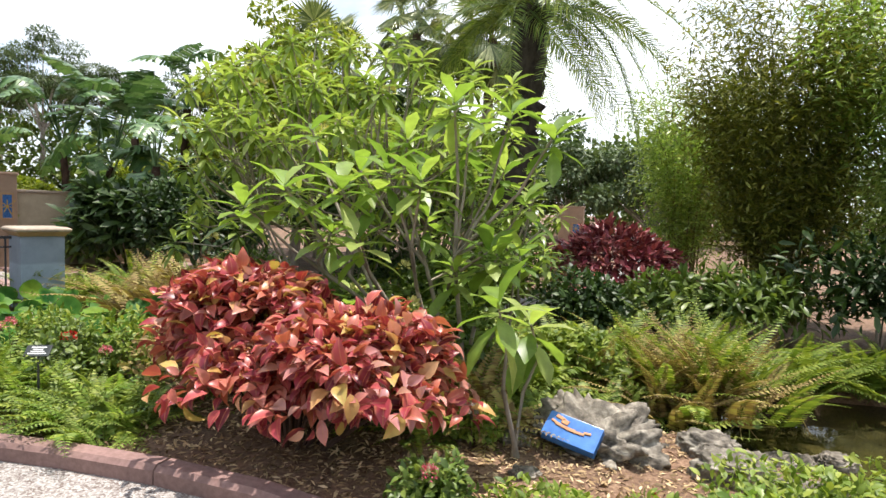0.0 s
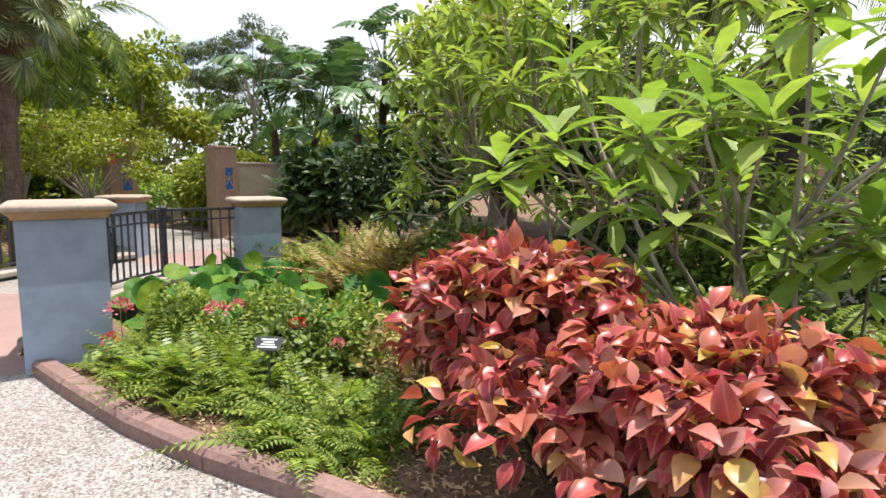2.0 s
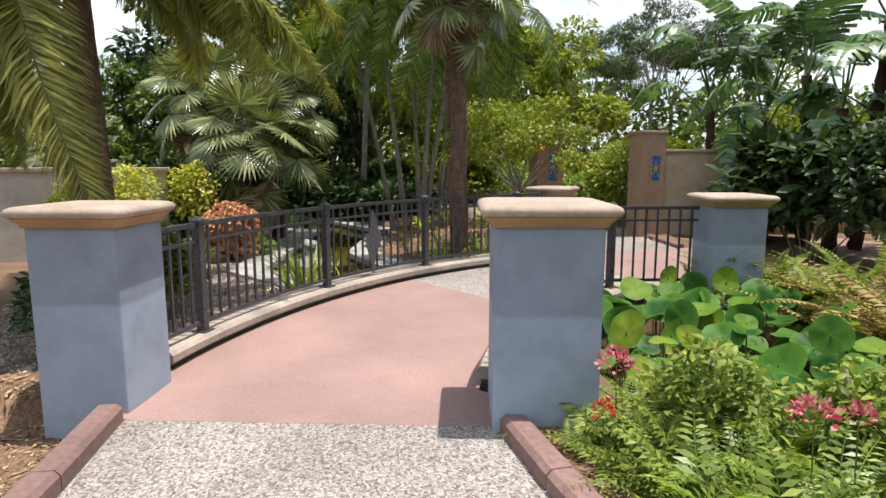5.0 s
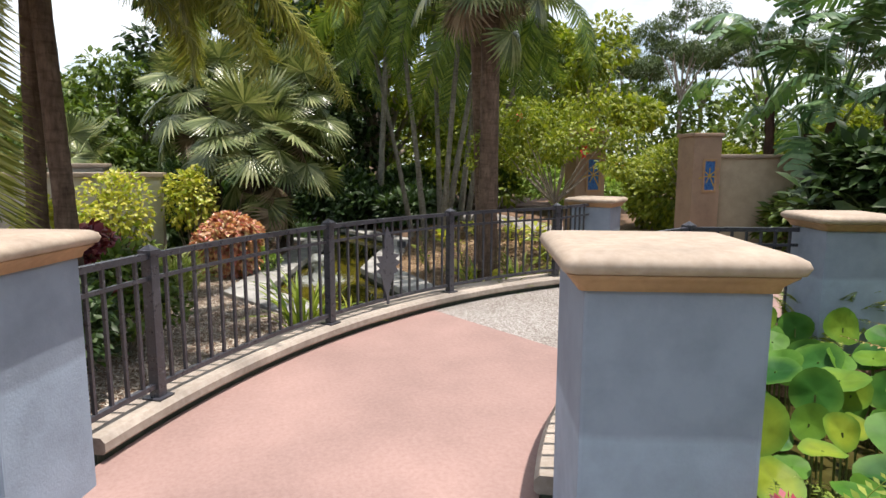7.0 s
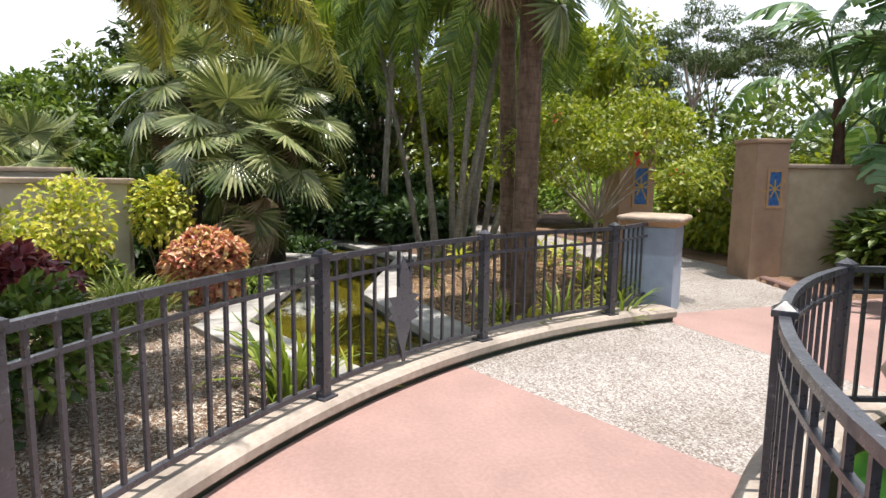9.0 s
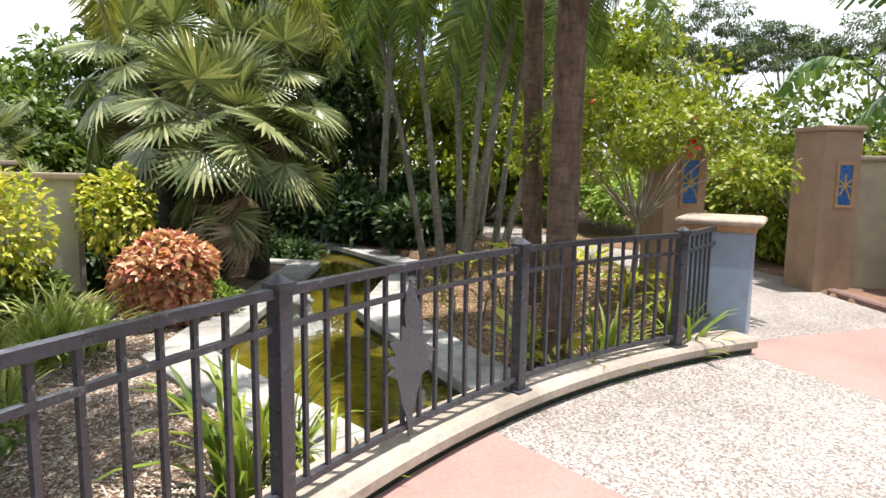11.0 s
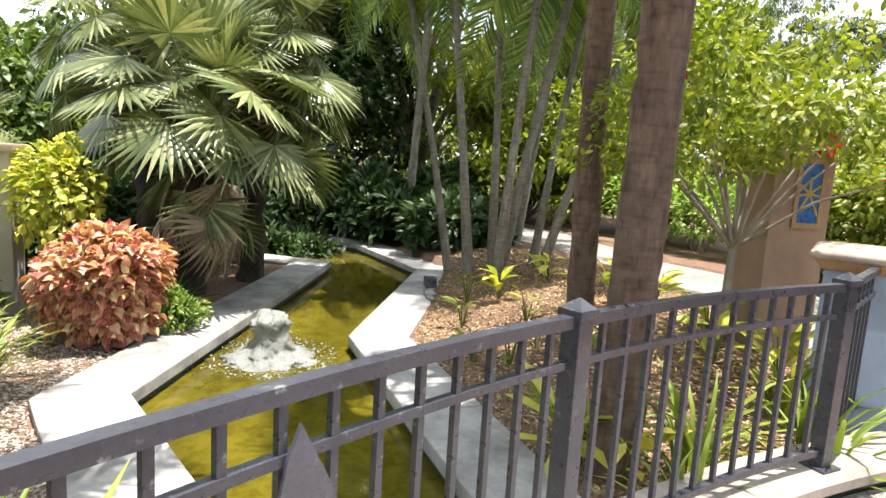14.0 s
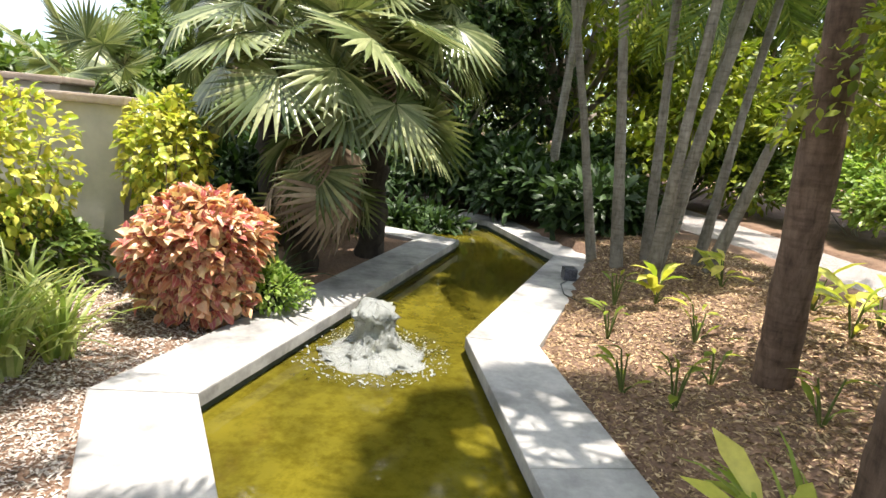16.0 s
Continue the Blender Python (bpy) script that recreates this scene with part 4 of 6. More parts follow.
def leafy_tree(name, at, height, spread, n, shape, size, mat, label, trunk=0.12, clumps=26, seed=0, trunk_mat=None, low=0.35, flat=0.6, cluster=0.55, group="", width=1.0):
    """Trunk and limbs that carry clumps of leaves, with gaps between them."""
    r = np.random.default_rng(seed)
    root = thing(name, at, label, "tree", group)
    tubes, cs = [], []
    base = np.array((0, 0, -0.1))
    fork = np.array((r.normal() * 0.1, r.normal() * 0.1, height * low * 0.75))
    tubes.append(tube([base, fork * 0.5 + np.array((0.03, 0, 0)), fork], [trunk * 1.25, trunk, trunk * 0.85], 9))
    for k in range(clumps):
        a = k * 2.4 + r.uniform(-0.4, 0.4)
        q = spread * math.sqrt((k + 0.5) / clumps)
        z = height * (low + (1 - low) * (0.25 + 0.75 * r.random()) * (1 - 0.45 * (q / spread) ** 2))
        c = np.array((math.cos(a) * q, math.sin(a) * q, z))
        cs.append(c)
        if k % 2 == 0:
            mid = fork * 0.5 + c * 0.5 + np.array((0, 0, 0.12 * height * r.random() - 0.04 * height))
            tubes.append(tube([fork, mid, c], [trunk * 0.5, trunk * 0.28, trunk * 0.08], 6))
    put("trunk", fast_mesh("trunk", *join(*tubes), trunk_mat or B_GREY, True), root)
    cs = np.array(cs)
    per = n // clumps
    C = np.repeat(cs, per, 0)
    D = unit(rng.normal(size=C.shape))
    rad = cluster * (0.45 + 0.55 * rng.random((len(C), 1)) ** 0.5) * np.repeat(r.uniform(0.7, 1.3, (len(cs), 1)), per, 0)
    P = C + D * rad * np.array((1, 1, flat))
    X = unit(D * 0.8 + rng.normal(size=D.shape) * 0.6 + np.array((0, 0, -0.3)))
    N = unit(np.array((0, 0, 0.9)) + D * 0.4 + rng.normal(size=D.shape) * 0.4)
    V, F = scatter(*shape, P, X, N, size * rng.uniform(0.65, 1.25, len(P)), width)
    put("crown", fast_mesh("crown", V, F, mat, len(shape[0]) > 4), root)
    return root


FERN_PINNA = SMALL


def fern(name, at, count, length, mat, label, seed=0, group="", arch=0.8, dense=24, pinna=0.16, el_lo=0.35, base=0.1):
    """A clump of arching feather fronds."""
    r = np.random.default_rng(seed)
    root = thing(name, at, label, "fern", group)
    s = np.linspace(0, 1, 7)
    for i in range(count):
        az = r.uniform(0, 6.283)
        el = r.uniform(el_lo, 1.5)
        L = length * r.uniform(0.6, 1.15)
        h = np.array((math.cos(az), math.sin(az), 0))
        C = h * (L * math.cos(el) * s + 0.25 * L * s ** 2)[:, None] + np.array((0, 0, 1.0)) * (L * math.sin(el) * s - arch * r.uniform(0.5, 1.5) * L * 0.55 * s ** 2)[:, None] + np.array((*(r.normal(size=2) * base), 0)) + np.array((-h[1], h[0], 0)) * (r.normal() * 0.18 * L * s ** 2)[:, None]
        sets = [tube(C, 0.004 * (1 - 0.7 * s), 3)]
        t = np.linspace(0.12, 1, dense)
        B = np.stack([np.interp(t, s, C[:, k]) for k in range(3)], -1)
        T = unit(np.stack([np.interp(t, s, np.gradient(C[:, k])) for k in range(3)], -1))
        sd = unit(np.cross(np.array((0, 0, 1.0)), T))
        up = np.cross(T, sd)
        W = pinna * L * (1.05 - 0.9 * t ** 1.5)
        for sg in (1, -1):
            sets.append(scatter(*SMALL, B, sd * sg + T * 0.5 - np.array((0, 0, 0.12)), up + r.normal(size=B.shape) * 0.2, W, 0.55))
        put("frond", fast_mesh("frond", *join(*sets), mat), root)
    return root


def straps(name, at, count, length, mat, label, category="plant", seed=0, group="", lean=(0.4, 1.4), width=1.0):
    r = np.random.default_rng(seed)
    root = thing(name, at, label, category, group)
    az = r.uniform(0, 6.283, count)
    el = r.uniform(*lean, count)
    X = np.stack([np.cos(az) * np.cos(el), np.sin(az) * np.cos(el), np.sin(el)], -1)
    P = np.stack([np.cos(az) * r.uniform(0, 0.12, count), np.sin(az) * r.uniform(0, 0.12, count), np.full(count, -0.02)], -1)
    N = np.array((0, 0, 1.0)) - X * X[:, 2:3] + r.normal(size=X.shape) * 0.1
    L = length * r.uniform(0.6, 1.15, count)
    for k in range(count):
        put("leaf", fast_mesh("leaf", *scatter(*STRAP, P[k:k + 1], X[k:k + 1], N[k:k + 1], L[k:k + 1], width), mat, True), root)
    return root


def rosette_tree(name, at, tips, mat, label, leaf=0.3, per=13, seed=0, flowers=(), stem=0.022, spread_up=0.35, leaf_w=0.9, lift=(0.95, -0.6)):
    """Bare forking grey branches that end in rosettes of long leaves."""
    r = np.random.default_rng(seed)
    root = thing(name, at, label, "tree")
    tubes, sets = [], []
    tips = np.array(tips, float)
    limbs = tips[:: max(1, len(tips) // 8)] * np.array((0.62, 0.62, 0.5))
    for q in limbs:
        b = np.array((r.normal() * 0.07, r.normal() * 0.07, -0.05))
        k1 = b * 0.5 + q * np.array((0.5, 0.5, 0.35)) + r.normal(size=3) * 0.05
        tubes.append(tube([b, k1, q], [stem * 1.7, stem * 1.35, stem * 1.05], 7))
    for tip in tips:
        b = limbs[np.argmin(np.linalg.norm((limbs - tip) * np.array((1, 1, 0.6)), axis=1))]
        k2 = b * 0.35 + tip * 0.65 + r.normal(size=3) * 0.07 - np.array((0, 0, 0.12))
        tubes.append(tube([b, k2, tip], [stem * 1.0, stem * 0.8, stem * 0.55], 6))
        n = per + r.integers(-2, 3)
        az = np.arange(n) * 2.4 + r.uniform(0, 6)
        el = np.linspace(*lift, n) + r.normal(size=n) * 0.12
        X = np.stack([np.cos(az) * np.cos(el), np.sin(az) * np.cos(el), np.sin(el)], -1)
        N = np.array((0, 0, 1.0)) * np.cos(el)[:, None] - np.stack([np.cos(az), np.sin(az), 0 * az], -1) * np.sin(el)[:, None]
        P = tip + np.stack([0 * az, 0 * az, np.linspace(0.02, -0.12, n)], -1)
        sets.append(scatter(*LANCE, P, X, N, leaf * r.uniform(0.75, 1.15, n), leaf_w))
    put("limb", fast_mesh("limb", *join(*tubes), B_GREY, True), root)
    put("foliage", fast_mesh("foliage", *join(*sets), mat, True), root)
    for f in flowers:
        D = rand_dir(26, -0.2)
        V, F = scatter(*SMALL, np.array(f) + D * 0.035, D, rand_dir(26), 0.055, 0.9)
        put("blossom", fast_mesh("blossom", V, F, PETAL_CREAM), root, "cream-yellow flower cluster")
    return root


def paddle_mesh(seed, L=1.5):
    """A big paddle leaf on a long stalk, torn into strips along its side veins."""
    r = np.random.default_rng(seed)
    s = np.linspace(0, 1, 8)
    stalk = np.stack([0.55 * L * s, 0 * s, 0.75 * L * s - 0.15 * L * s ** 2], -1)
    sets = [tube(stalk, 0.03 * (1 - 0.5 * s), 6)]
    n = 15
    t = np.linspace(0, 1, n + 1)
    C = stalk[-1] + np.stack([L * 0.75 * t, 0 * t, L * (0.42 * t - 0.75 * t ** 2)], -1)
    for sg in (1, -1):
        for i in range(n):
            w = 0.30 * L * math.sin(math.pi * (0.1 + 0.82 * (i + 0.5) / n)) * r.uniform(0.85, 1.1)
            dr = r.uniform(0.05, 0.55) * w
            a, b = C[i], C[i] + (C[i + 1] - C[i]) * r.uniform(0.86, 1.0)
            o = np.array((0.12 * w, sg * w, 0))
            V = [a, b, b + o * 0.5 + np.array((0, 0, 0.06 * w)), a + o * 0.5 + np.array((0, 0, 0.06 * w)), b + o + np.array((0, 0, -dr)), a + o + np.array((0, 0, -dr))]
            sets.append((np.array(V), np.array([(0, 1, 2, 3), (3, 2, 4, 5)])))
    return fast_mesh("leaf", *join(*sets), G_BANANA, True)


PADDLES = [paddle_mesh(i) for i in range(3)]


def paddle_plant(name, at, height, stems, label, seed=0, per=8, size=1.0, radius=0.5):
    """A clump of ringed red-brown stems with fans of torn paddle leaves."""
    r = np.random.default_rng(seed)
    root = thing(name, at, label, "tree")
    for k in range(stems):
        a = k * 2.2 + seed
        q = np.array((math.cos(a), math.sin(a), 0)) * radius * r.uniform(0.3, 1.0)
        h = height * r.uniform(0.6, 1.0)
        top = q * 1.5 + np.array((0, 0, h))
        put("stem", trunk_me([q + np.array((0, 0, -0.1)), (q + top) / 2, top], [0.11, 0.09, 0.08], B_RED, 9, 0.012, k), root)
        for i in range(per):
            az = a * 57 + (180 if i % 2 else 0) + r.uniform(-40, 40)
            el = 58 - 85 * (i / per) + r.uniform(-10, 10)
            put("leaf", PADDLES[i % 3], root, m=Matrix.Translation(top - (top - q) * (0.0 if i < per - 3 else r.uniform(0.15, 0.55))) @ pose(0, 0, 0, 0, 0, az) @ pose(0, 0, 0, r.uniform(-20, 20), -el, 0) @ Matrix.Scale(size * r.uniform(0.7, 1.1), 4))
    return root


# ---- the distance ----
def woods(name, label, belts, mat, leaf, seed):
    """Far woods: overlapping uneven crowns of many small leaves, as one stuff."""
    r = np.random.default_rng(seed)
    Ps, Ds = [], []
    for cx, cy, rad, h, n in belts:
        D = unit(r.normal(size=(n, 3)))
        k = 1 + 0.45 * lumps(D, 4.5, int(abs(cx * 7 + cy * 3)) + seed)
        P = D * np.array((rad, rad, h * 0.55)) * (k * (0.75 + 0.25 * r.random(n)))[:, None] + np.array((cx, cy, h * 0.5))
        P[:, 2] = np.maximum(P[:, 2], 0.1)
        Ps.append(P)
        Ds.append(D)
    P, D = np.concatenate(Ps), np.concatenate(Ds)
    X = unit(D + r.normal(size=D.shape) * 0.8 + np.array((0, 0, -0.3)))
    N = unit(D * 0.3 + np.array((0, 0, 0.8)) + r.normal(size=D.shape) * 0.5)
    V, F = scatter(*SMALL, P, X, N, leaf * r.uniform(0.6, 1.5, len(P)))
    ob = put(name, fast_mesh(name, V, F, mat))
    return tagged(ob, label, "woods", kind="stuff")


belts = []
rw = np.random.default_rng(3)
for a in np.arange(30, 250, 5.0):
    d = rw.uniform(36, 48)
    belts.append((-6 + d * math.cos(radians(a)), 4 + d * math.sin(radians(a)), rw.uniform(3.0, 4.6), rw.uniform(5.0, 7.5) * (0.5 if a > 182 else 1.0), 1500))
woods("far_woods", "distant mixed green woods round the garden", belts, G_MID, 0.5, 5)
# Added belt behind the camera, never in view; it only closes off reflections.
belts = []
for a in np.arange(250, 390, 9.0):
    d = rw.uniform(20, 30)
    belts.append((-3 + d * math.cos(radians(a)), 2 + d * math.sin(radians(a)), rw.uniform(3.0, 4.5), rw.uniform(5.0, 8.0), 500))
woods("far_woods", "unseen green trees added behind the path for reflections", belts, G_MID, 0.6, 6)


def pine(at, height, seed, label="tall slender pine with open flat crown in the distance"):
    return leafy_tree("pine_tree", at, height, height * 0.22, 7600, NEEDLE, 0.34, G_PINE, label, 0.17, 17, seed, B_GREY, 0.62, 0.40, height * 0.072, "distant pines")


for x, y, h, s in ((-38.5, 31.5, 13.0, 1), (-42.0, 36.5, 12.5, 2), (-36.0, 36.0, 12.0, 3), (-47.0, 33.0, 12.5, 4), (-33.0, 40.0, 12.0, 5), (-52.0, 38.0, 12.0, 6), (-26.0, 42.0, 12.0, 7)):
    pine((x, y, 0), h, s)

# trees of the middle distance
leafy_tree("broadleaf_tree", (-25.0, 3.0, -0.3), 9.0, 3.6, 16000, OVAL, 0.30, G_DARK, "dark green broadleaf tree shading the far pool", 0.22, 46, 11, cluster=0.95, low=0.22)
leafy_tree("broadleaf_tree", (-23.5, 6.5, -0.2), 9.5, 4.2, 9500, OVAL, 0.24, G_YELLOW, "sunlit yellow-green broadleaf tree behind the clumping palms", 0.22, 46, 12, cluster=0.95, low=0.22)
leafy_tree("broadleaf_tree", (-22.0, -5.5, -0.3), 2.3, 2.4, 8000, OVAL, 0.28, G_MID, "green broadleaf tree behind the pale wall", 0.2, 40, 13, cluster=0.9, low=0.25)
leafy_tree("broadleaf_tree", (-25.5, 12.0, 0), 8.0, 3.8, 14000, OVAL, 0.28, G_MID, "mid-green broadleaf tree beyond the gate path", 0.2, 40, 14, cluster=0.9, low=0.2)
leafy_tree("broadleaf_tree", (-20.0, 12.5, 0), 6.2, 2.2, 9000, OVAL, 0.20, G_YELLOW, "light yellow-green tree behind the sabal palms", 0.12, 34, 15, cluster=0.6, low=0.2)
leafy_tree("broadleaf_tree", (-33.0, -7.0, 0), 3.0, 4.0, 12000, OVAL, 0.36, G_DARK, "dark broadleaf tree at the garden's edge", 0.25, 40, 16, cluster=1.1, low=0.2)
leafy_tree("broadleaf_tree", (-6.0, 12.2, 0), 6.0, 2.0, 15000, OVAL, 0.13, G_YELLOW, "yellow-green feathery tree behind the frangipani", 0.12, 44, 17, cluster=0.55, low=0.25)
leafy_tree("broadleaf_tree", (-7.2, 15.5, 0), 5.6, 2.4, 12000, OVAL, 0.19, G_MID, "green tree behind the paddle-leaved plants", 0.14, 40, 18, cluster=0.6, low=0.2)
leafy_tree("broadleaf_tree", (-3.6, 15.2, 0), 4.8, 2.2, 11000, OVAL, 0.17, G_MID, "mid-green tree behind the date palm", 0.14, 36, 19, cluster=0.55, low=0.2)
leafy_tree("broadleaf_tree", (2.0, 33.0, 0), 6.5, 3.4, 9000, OVAL, 0.28, G_PINE, "grey-green tree beyond the far gate", 0.14, 36, 20, cluster=0.9, low=0.15)
leafy_tree("broadleaf_tree", (-2.6, 36.0, 0), 7.0, 3.4, 9000, OVAL, 0.28, G_PINE, "grey-green tree beyond the far gate", 0.14, 36, 21, cluster=0.9, low=0.15)
for x, y, h, s in ((-9.0, 18.0, 6.2, 1), (-6.0, 19.0, 7.2, 2), (-3.2, 18.0, 6.6, 3), (-12.5, 20.0, 5.6, 5)):
    palm("cabbage_palm", (x, y, 0), h, 0.16, FANS, 34, B_SABAL, "tall cabbage palm with a round crown of fan fronds", (0.2, 0.1), (-60, 80), 1.35, seed=40 + s, group="background cabbage palms")

for x, y, h, s in ((-23.0, 3.9, 5.5, 26), (-22.0, 9.0, 4.6, 27)):
    leafy_tree("shade_tree", (x, y, -0.3), h, 2.3, 9000, OVAL, 0.2, G_DARK if s == 26 else G_YELLOW, "leafy shade tree branching low behind the palms", 0.1, 40, s, cluster=0.75, low=0.06, group="low shade trees")

leafy_tree("shade_tree", (-4.6, 13.6, 0), 4.8, 1.9, 9000, OVAL, 0.2, G_DARK, "dark leafy tree behind the paddle-leaved clump", 0.1, 36, 29, cluster=0.6, low=0.1)

for x, y, h, q, s in ((-23.5, -1.5, 4.9, 2.3, 41), (-26.5, -4.4, 4.6, 2.2, 42), (-21.0, -2.4, 3.2, 1.5, 43)):
    leafy_tree("shade_tree", (x, y, -0.3), h, q, 8000, OVAL, 0.22, G_MID, "olive-green tree rising behind the garden wall", 0.14, 36, s, cluster=0.7, low=0.2, group="trees behind the wall")

# shrubs beyond the gate
shrub("large_shrub", (-13.4, 11.2, 0), (1.9, 1.3, 1.15), 13000, OVAL, 0.14, G_YELLOW, "large yellow-green shrub filling the gateway", seed=31, height=0.95, low=-0.8)
shrub("large_shrub", (-18.6, 11.3, 0), (1.8, 1.4, 1.0), 7000, OVAL, 0.14, G_BRIGHT, "bright green hedge shrub beyond the far path", seed=32, height=0.75)
shrub("hedge_shrub", (-21.5, 10.2, 0), (1.8, 1.2, 0.9), 6000, OVAL, 0.14, G_MID, "green hedge shrub beyond the far path", seed=33, height=0.7)
shrub("hedge_shrub", (-16.6, 10.7, 0), (1.4, 0.9, 0.75), 5000, OVAL, 0.12, G_BRIGHT, "low bright green hedge by the gate path", seed=34, height=0.55)
shrub("large_shrub", (-12.2, 14.6, 0), (2.2, 1.6, 1.4), 8000, OVAL, 0.15, G_YELLOW, "yellow-green shrub behind the cream wall", seed=35, height=1.2)
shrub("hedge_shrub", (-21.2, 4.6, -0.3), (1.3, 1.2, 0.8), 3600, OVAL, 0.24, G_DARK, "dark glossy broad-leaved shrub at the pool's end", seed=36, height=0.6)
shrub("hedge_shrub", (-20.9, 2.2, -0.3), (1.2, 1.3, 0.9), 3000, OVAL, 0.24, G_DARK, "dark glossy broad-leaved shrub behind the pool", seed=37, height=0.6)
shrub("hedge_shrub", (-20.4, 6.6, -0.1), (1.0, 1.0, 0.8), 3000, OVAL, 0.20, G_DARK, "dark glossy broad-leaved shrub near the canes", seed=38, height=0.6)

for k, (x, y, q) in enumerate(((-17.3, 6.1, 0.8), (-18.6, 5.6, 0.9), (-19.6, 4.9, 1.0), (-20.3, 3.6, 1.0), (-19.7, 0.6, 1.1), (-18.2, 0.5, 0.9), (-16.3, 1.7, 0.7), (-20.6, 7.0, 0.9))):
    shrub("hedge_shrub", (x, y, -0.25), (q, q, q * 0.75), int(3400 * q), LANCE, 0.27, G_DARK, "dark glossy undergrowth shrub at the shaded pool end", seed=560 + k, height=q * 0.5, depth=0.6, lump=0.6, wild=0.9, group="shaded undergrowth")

# ---- west garden round the pool ----
def west(x, y):
    x, y = x + 0.35, y + 0.12
    return (x, y, ground_at(x, y))


palm("sabal_palm", west(-11.85, 5.45), 4.9, 0.100, FANS, 26, B_SABAL, "brown ringed sabal palm trunk rising from mulch", (0.95, -0.62), (-32, 80), 1.0, foot=1.2, seed=50, dead=FANS_OLD, dead_count=8, group="pair of sabal palms")
palm("sabal_palm", west(-10.08, 4.77), 4.1, 0.118, FANS, 26, B_SABAL, "leaning brown ringed sabal palm with hanging thatch", (0.3, -0.12), (-36, 80), 0.88, foot=1.15, seed=51, dead=FANS_OLD, dead_count=9, group="pair of sabal palms")
for i, (dx, dy, lx, ly, h, g) in enumerate(((0, 0, 0.35, 0.9, 5.0, 0.07), (-0.25, -0.3, -0.25, -0.6, 5.2, 0.065), (-0.5, 0.1, 0.1, -0.25, 5.6, 0.06), (0.15, 0.5, 0.4, 1.5, 4.8, 0.06), (0.35, -0.15, 0.1, 0.35, 4.6, 0.065), (-0.2, 0.55, -0.3, 0.9, 5.0, 0.055), (-0.7, -0.45, -0.5, -1.0, 5.0, 0.055))):
    palm("clumping_palm", west(-14.7 + dx, 5.73 + dy), h, g * 0.8, FEATHERS, 11, B_CLUMP, "slender pale ringed cane palm in a spreading clump", (lx, ly), (-45, 70), 0.85, seed=60 + i, rough=0.002, group="clump of cane palms", foot=1.5)
for i, (x, y, h, g, lx, ly) in enumerate(((-17.5, 7.3, 5.2, 0.07, 0.3, 0.6), (-19.4, 5.6, 6.2, 0.08, 0.2, 0.3), (-20.0, 0.8, 7.0, 0.09, 0.0, 0.3))):
    palm("feather_palm", (x, y, -0.3), h, g, FEATHERS, 14, B_CLUMP, "feather palm in the shade behind the pool", (lx, ly), (-50, 70), 1.1, seed=70 + i, group="shaded feather palms")
palm("foxtail_palm", west(-9.05, 0.42), 3.9, 0.09, FOXTAILS, 14, B_SABAL, "grey foxtail palm with bushy arching fronds", (-0.1, -0.15), (-8, 66), 1.35, seed=80, rough=0.002, group="foxtail palms")
palm("foxtail_palm", west(-9.3, 0.05), 4.2, 0.085, FOXTAILS, 12, B_SABAL, "grey foxtail palm with bushy arching fronds", (-0.3, 0.1), (-8, 66), 1.3, seed=81, rough=0.002, group="foxtail palms")
palm("foxtail_palm", west(-8.9, -0.75), 3.9, 0.10, FOXTAILS, 10, B_SABAL, "leaning grey foxtail palm beside the pillar", (-0.7, -0.5), (-15, 65), 1.2, seed=82, rough=0.002, group="foxtail palms")
palm("fan_palm", west(-14.4, 2.0), 1.85, 0.13, FANS, 34, B_DATE, "low fan palm with grey-green pleated leaves", (0.15, 0.2), (-24, 80), 1.05, seed=90, dead=FANS_OLD, dead_count=18, rough=0.02, group="fan palms by the pool")
palm("fan_palm", west(-15.4, 2.6), 2.7, 0.13, FANS, 34, B_DATE, "taller fan palm with grey-green pleated leaves", (0.2, 0.1), (-25, 78), 1.0, seed=91, dead=FANS_OLD, dead_count=14, rough=0.02, group="fan palms by the pool")
palm("fan_palm", west(-15.6, 1.4), 2.9, 0.13, FANS, 26, B_DATE, "tall fan palm behind the croton bush", (-0.1, -0.2), (-48, 78), 1.0, seed=92, dead=FANS_OLD, dead_count=6, rough=0.02, group="fan palms by the pool")
palm("fan_palm", (-16.2, -1.2, -0.3), 1.5, 0.13, FANS, 24, B_DATE, "fan palm behind the pale wall", (0, 0), (-48, 78), 0.95, seed=93, dead=FANS_OLD, dead_count=6, rough=0.02, group="fan palms behind the wall")
palm("fan_palm", (-16.8, -4.0, -0.3), 1.3, 0.13, FANS, 22, B_DATE, "fan palm behind the pale wall", (0, 0), (-48, 78), 0.95, seed=94, dead=FANS_OLD, dead_count=6, rough=0.02, group="fan palms behind the wall")

shrub("croton_bush", west(-12.9, 0.05), (0.5, 0.5, 0.62), 1250, BROAD, 0.085, G_GOLD, "golden-yellow croton bush on bare stems", seed=1, height=0.95, low=-0.8, depth=0.7, lump=0.55, stems=16, group="golden croton bushes")
shrub("croton_bush", west(-13.55, 1.05), (0.40, 0.40, 0.55), 1250, BROAD, 0.085, G_GOLD, "yellow-green croton bush against the pale wall", seed=2, height=1.15, low=-0.8, depth=0.7, lump=0.55, stems=16, group="golden croton bushes")
shrub("croton_bush", west(-11.9, -0.5), (0.5, 0.5, 0.45), 1250, BROAD, 0.085, G_GOLD, "golden-yellow croton bush near the wall", seed=3, height=0.85, low=-0.8, depth=0.7, lump=0.55, stems=14, group="golden croton bushes")
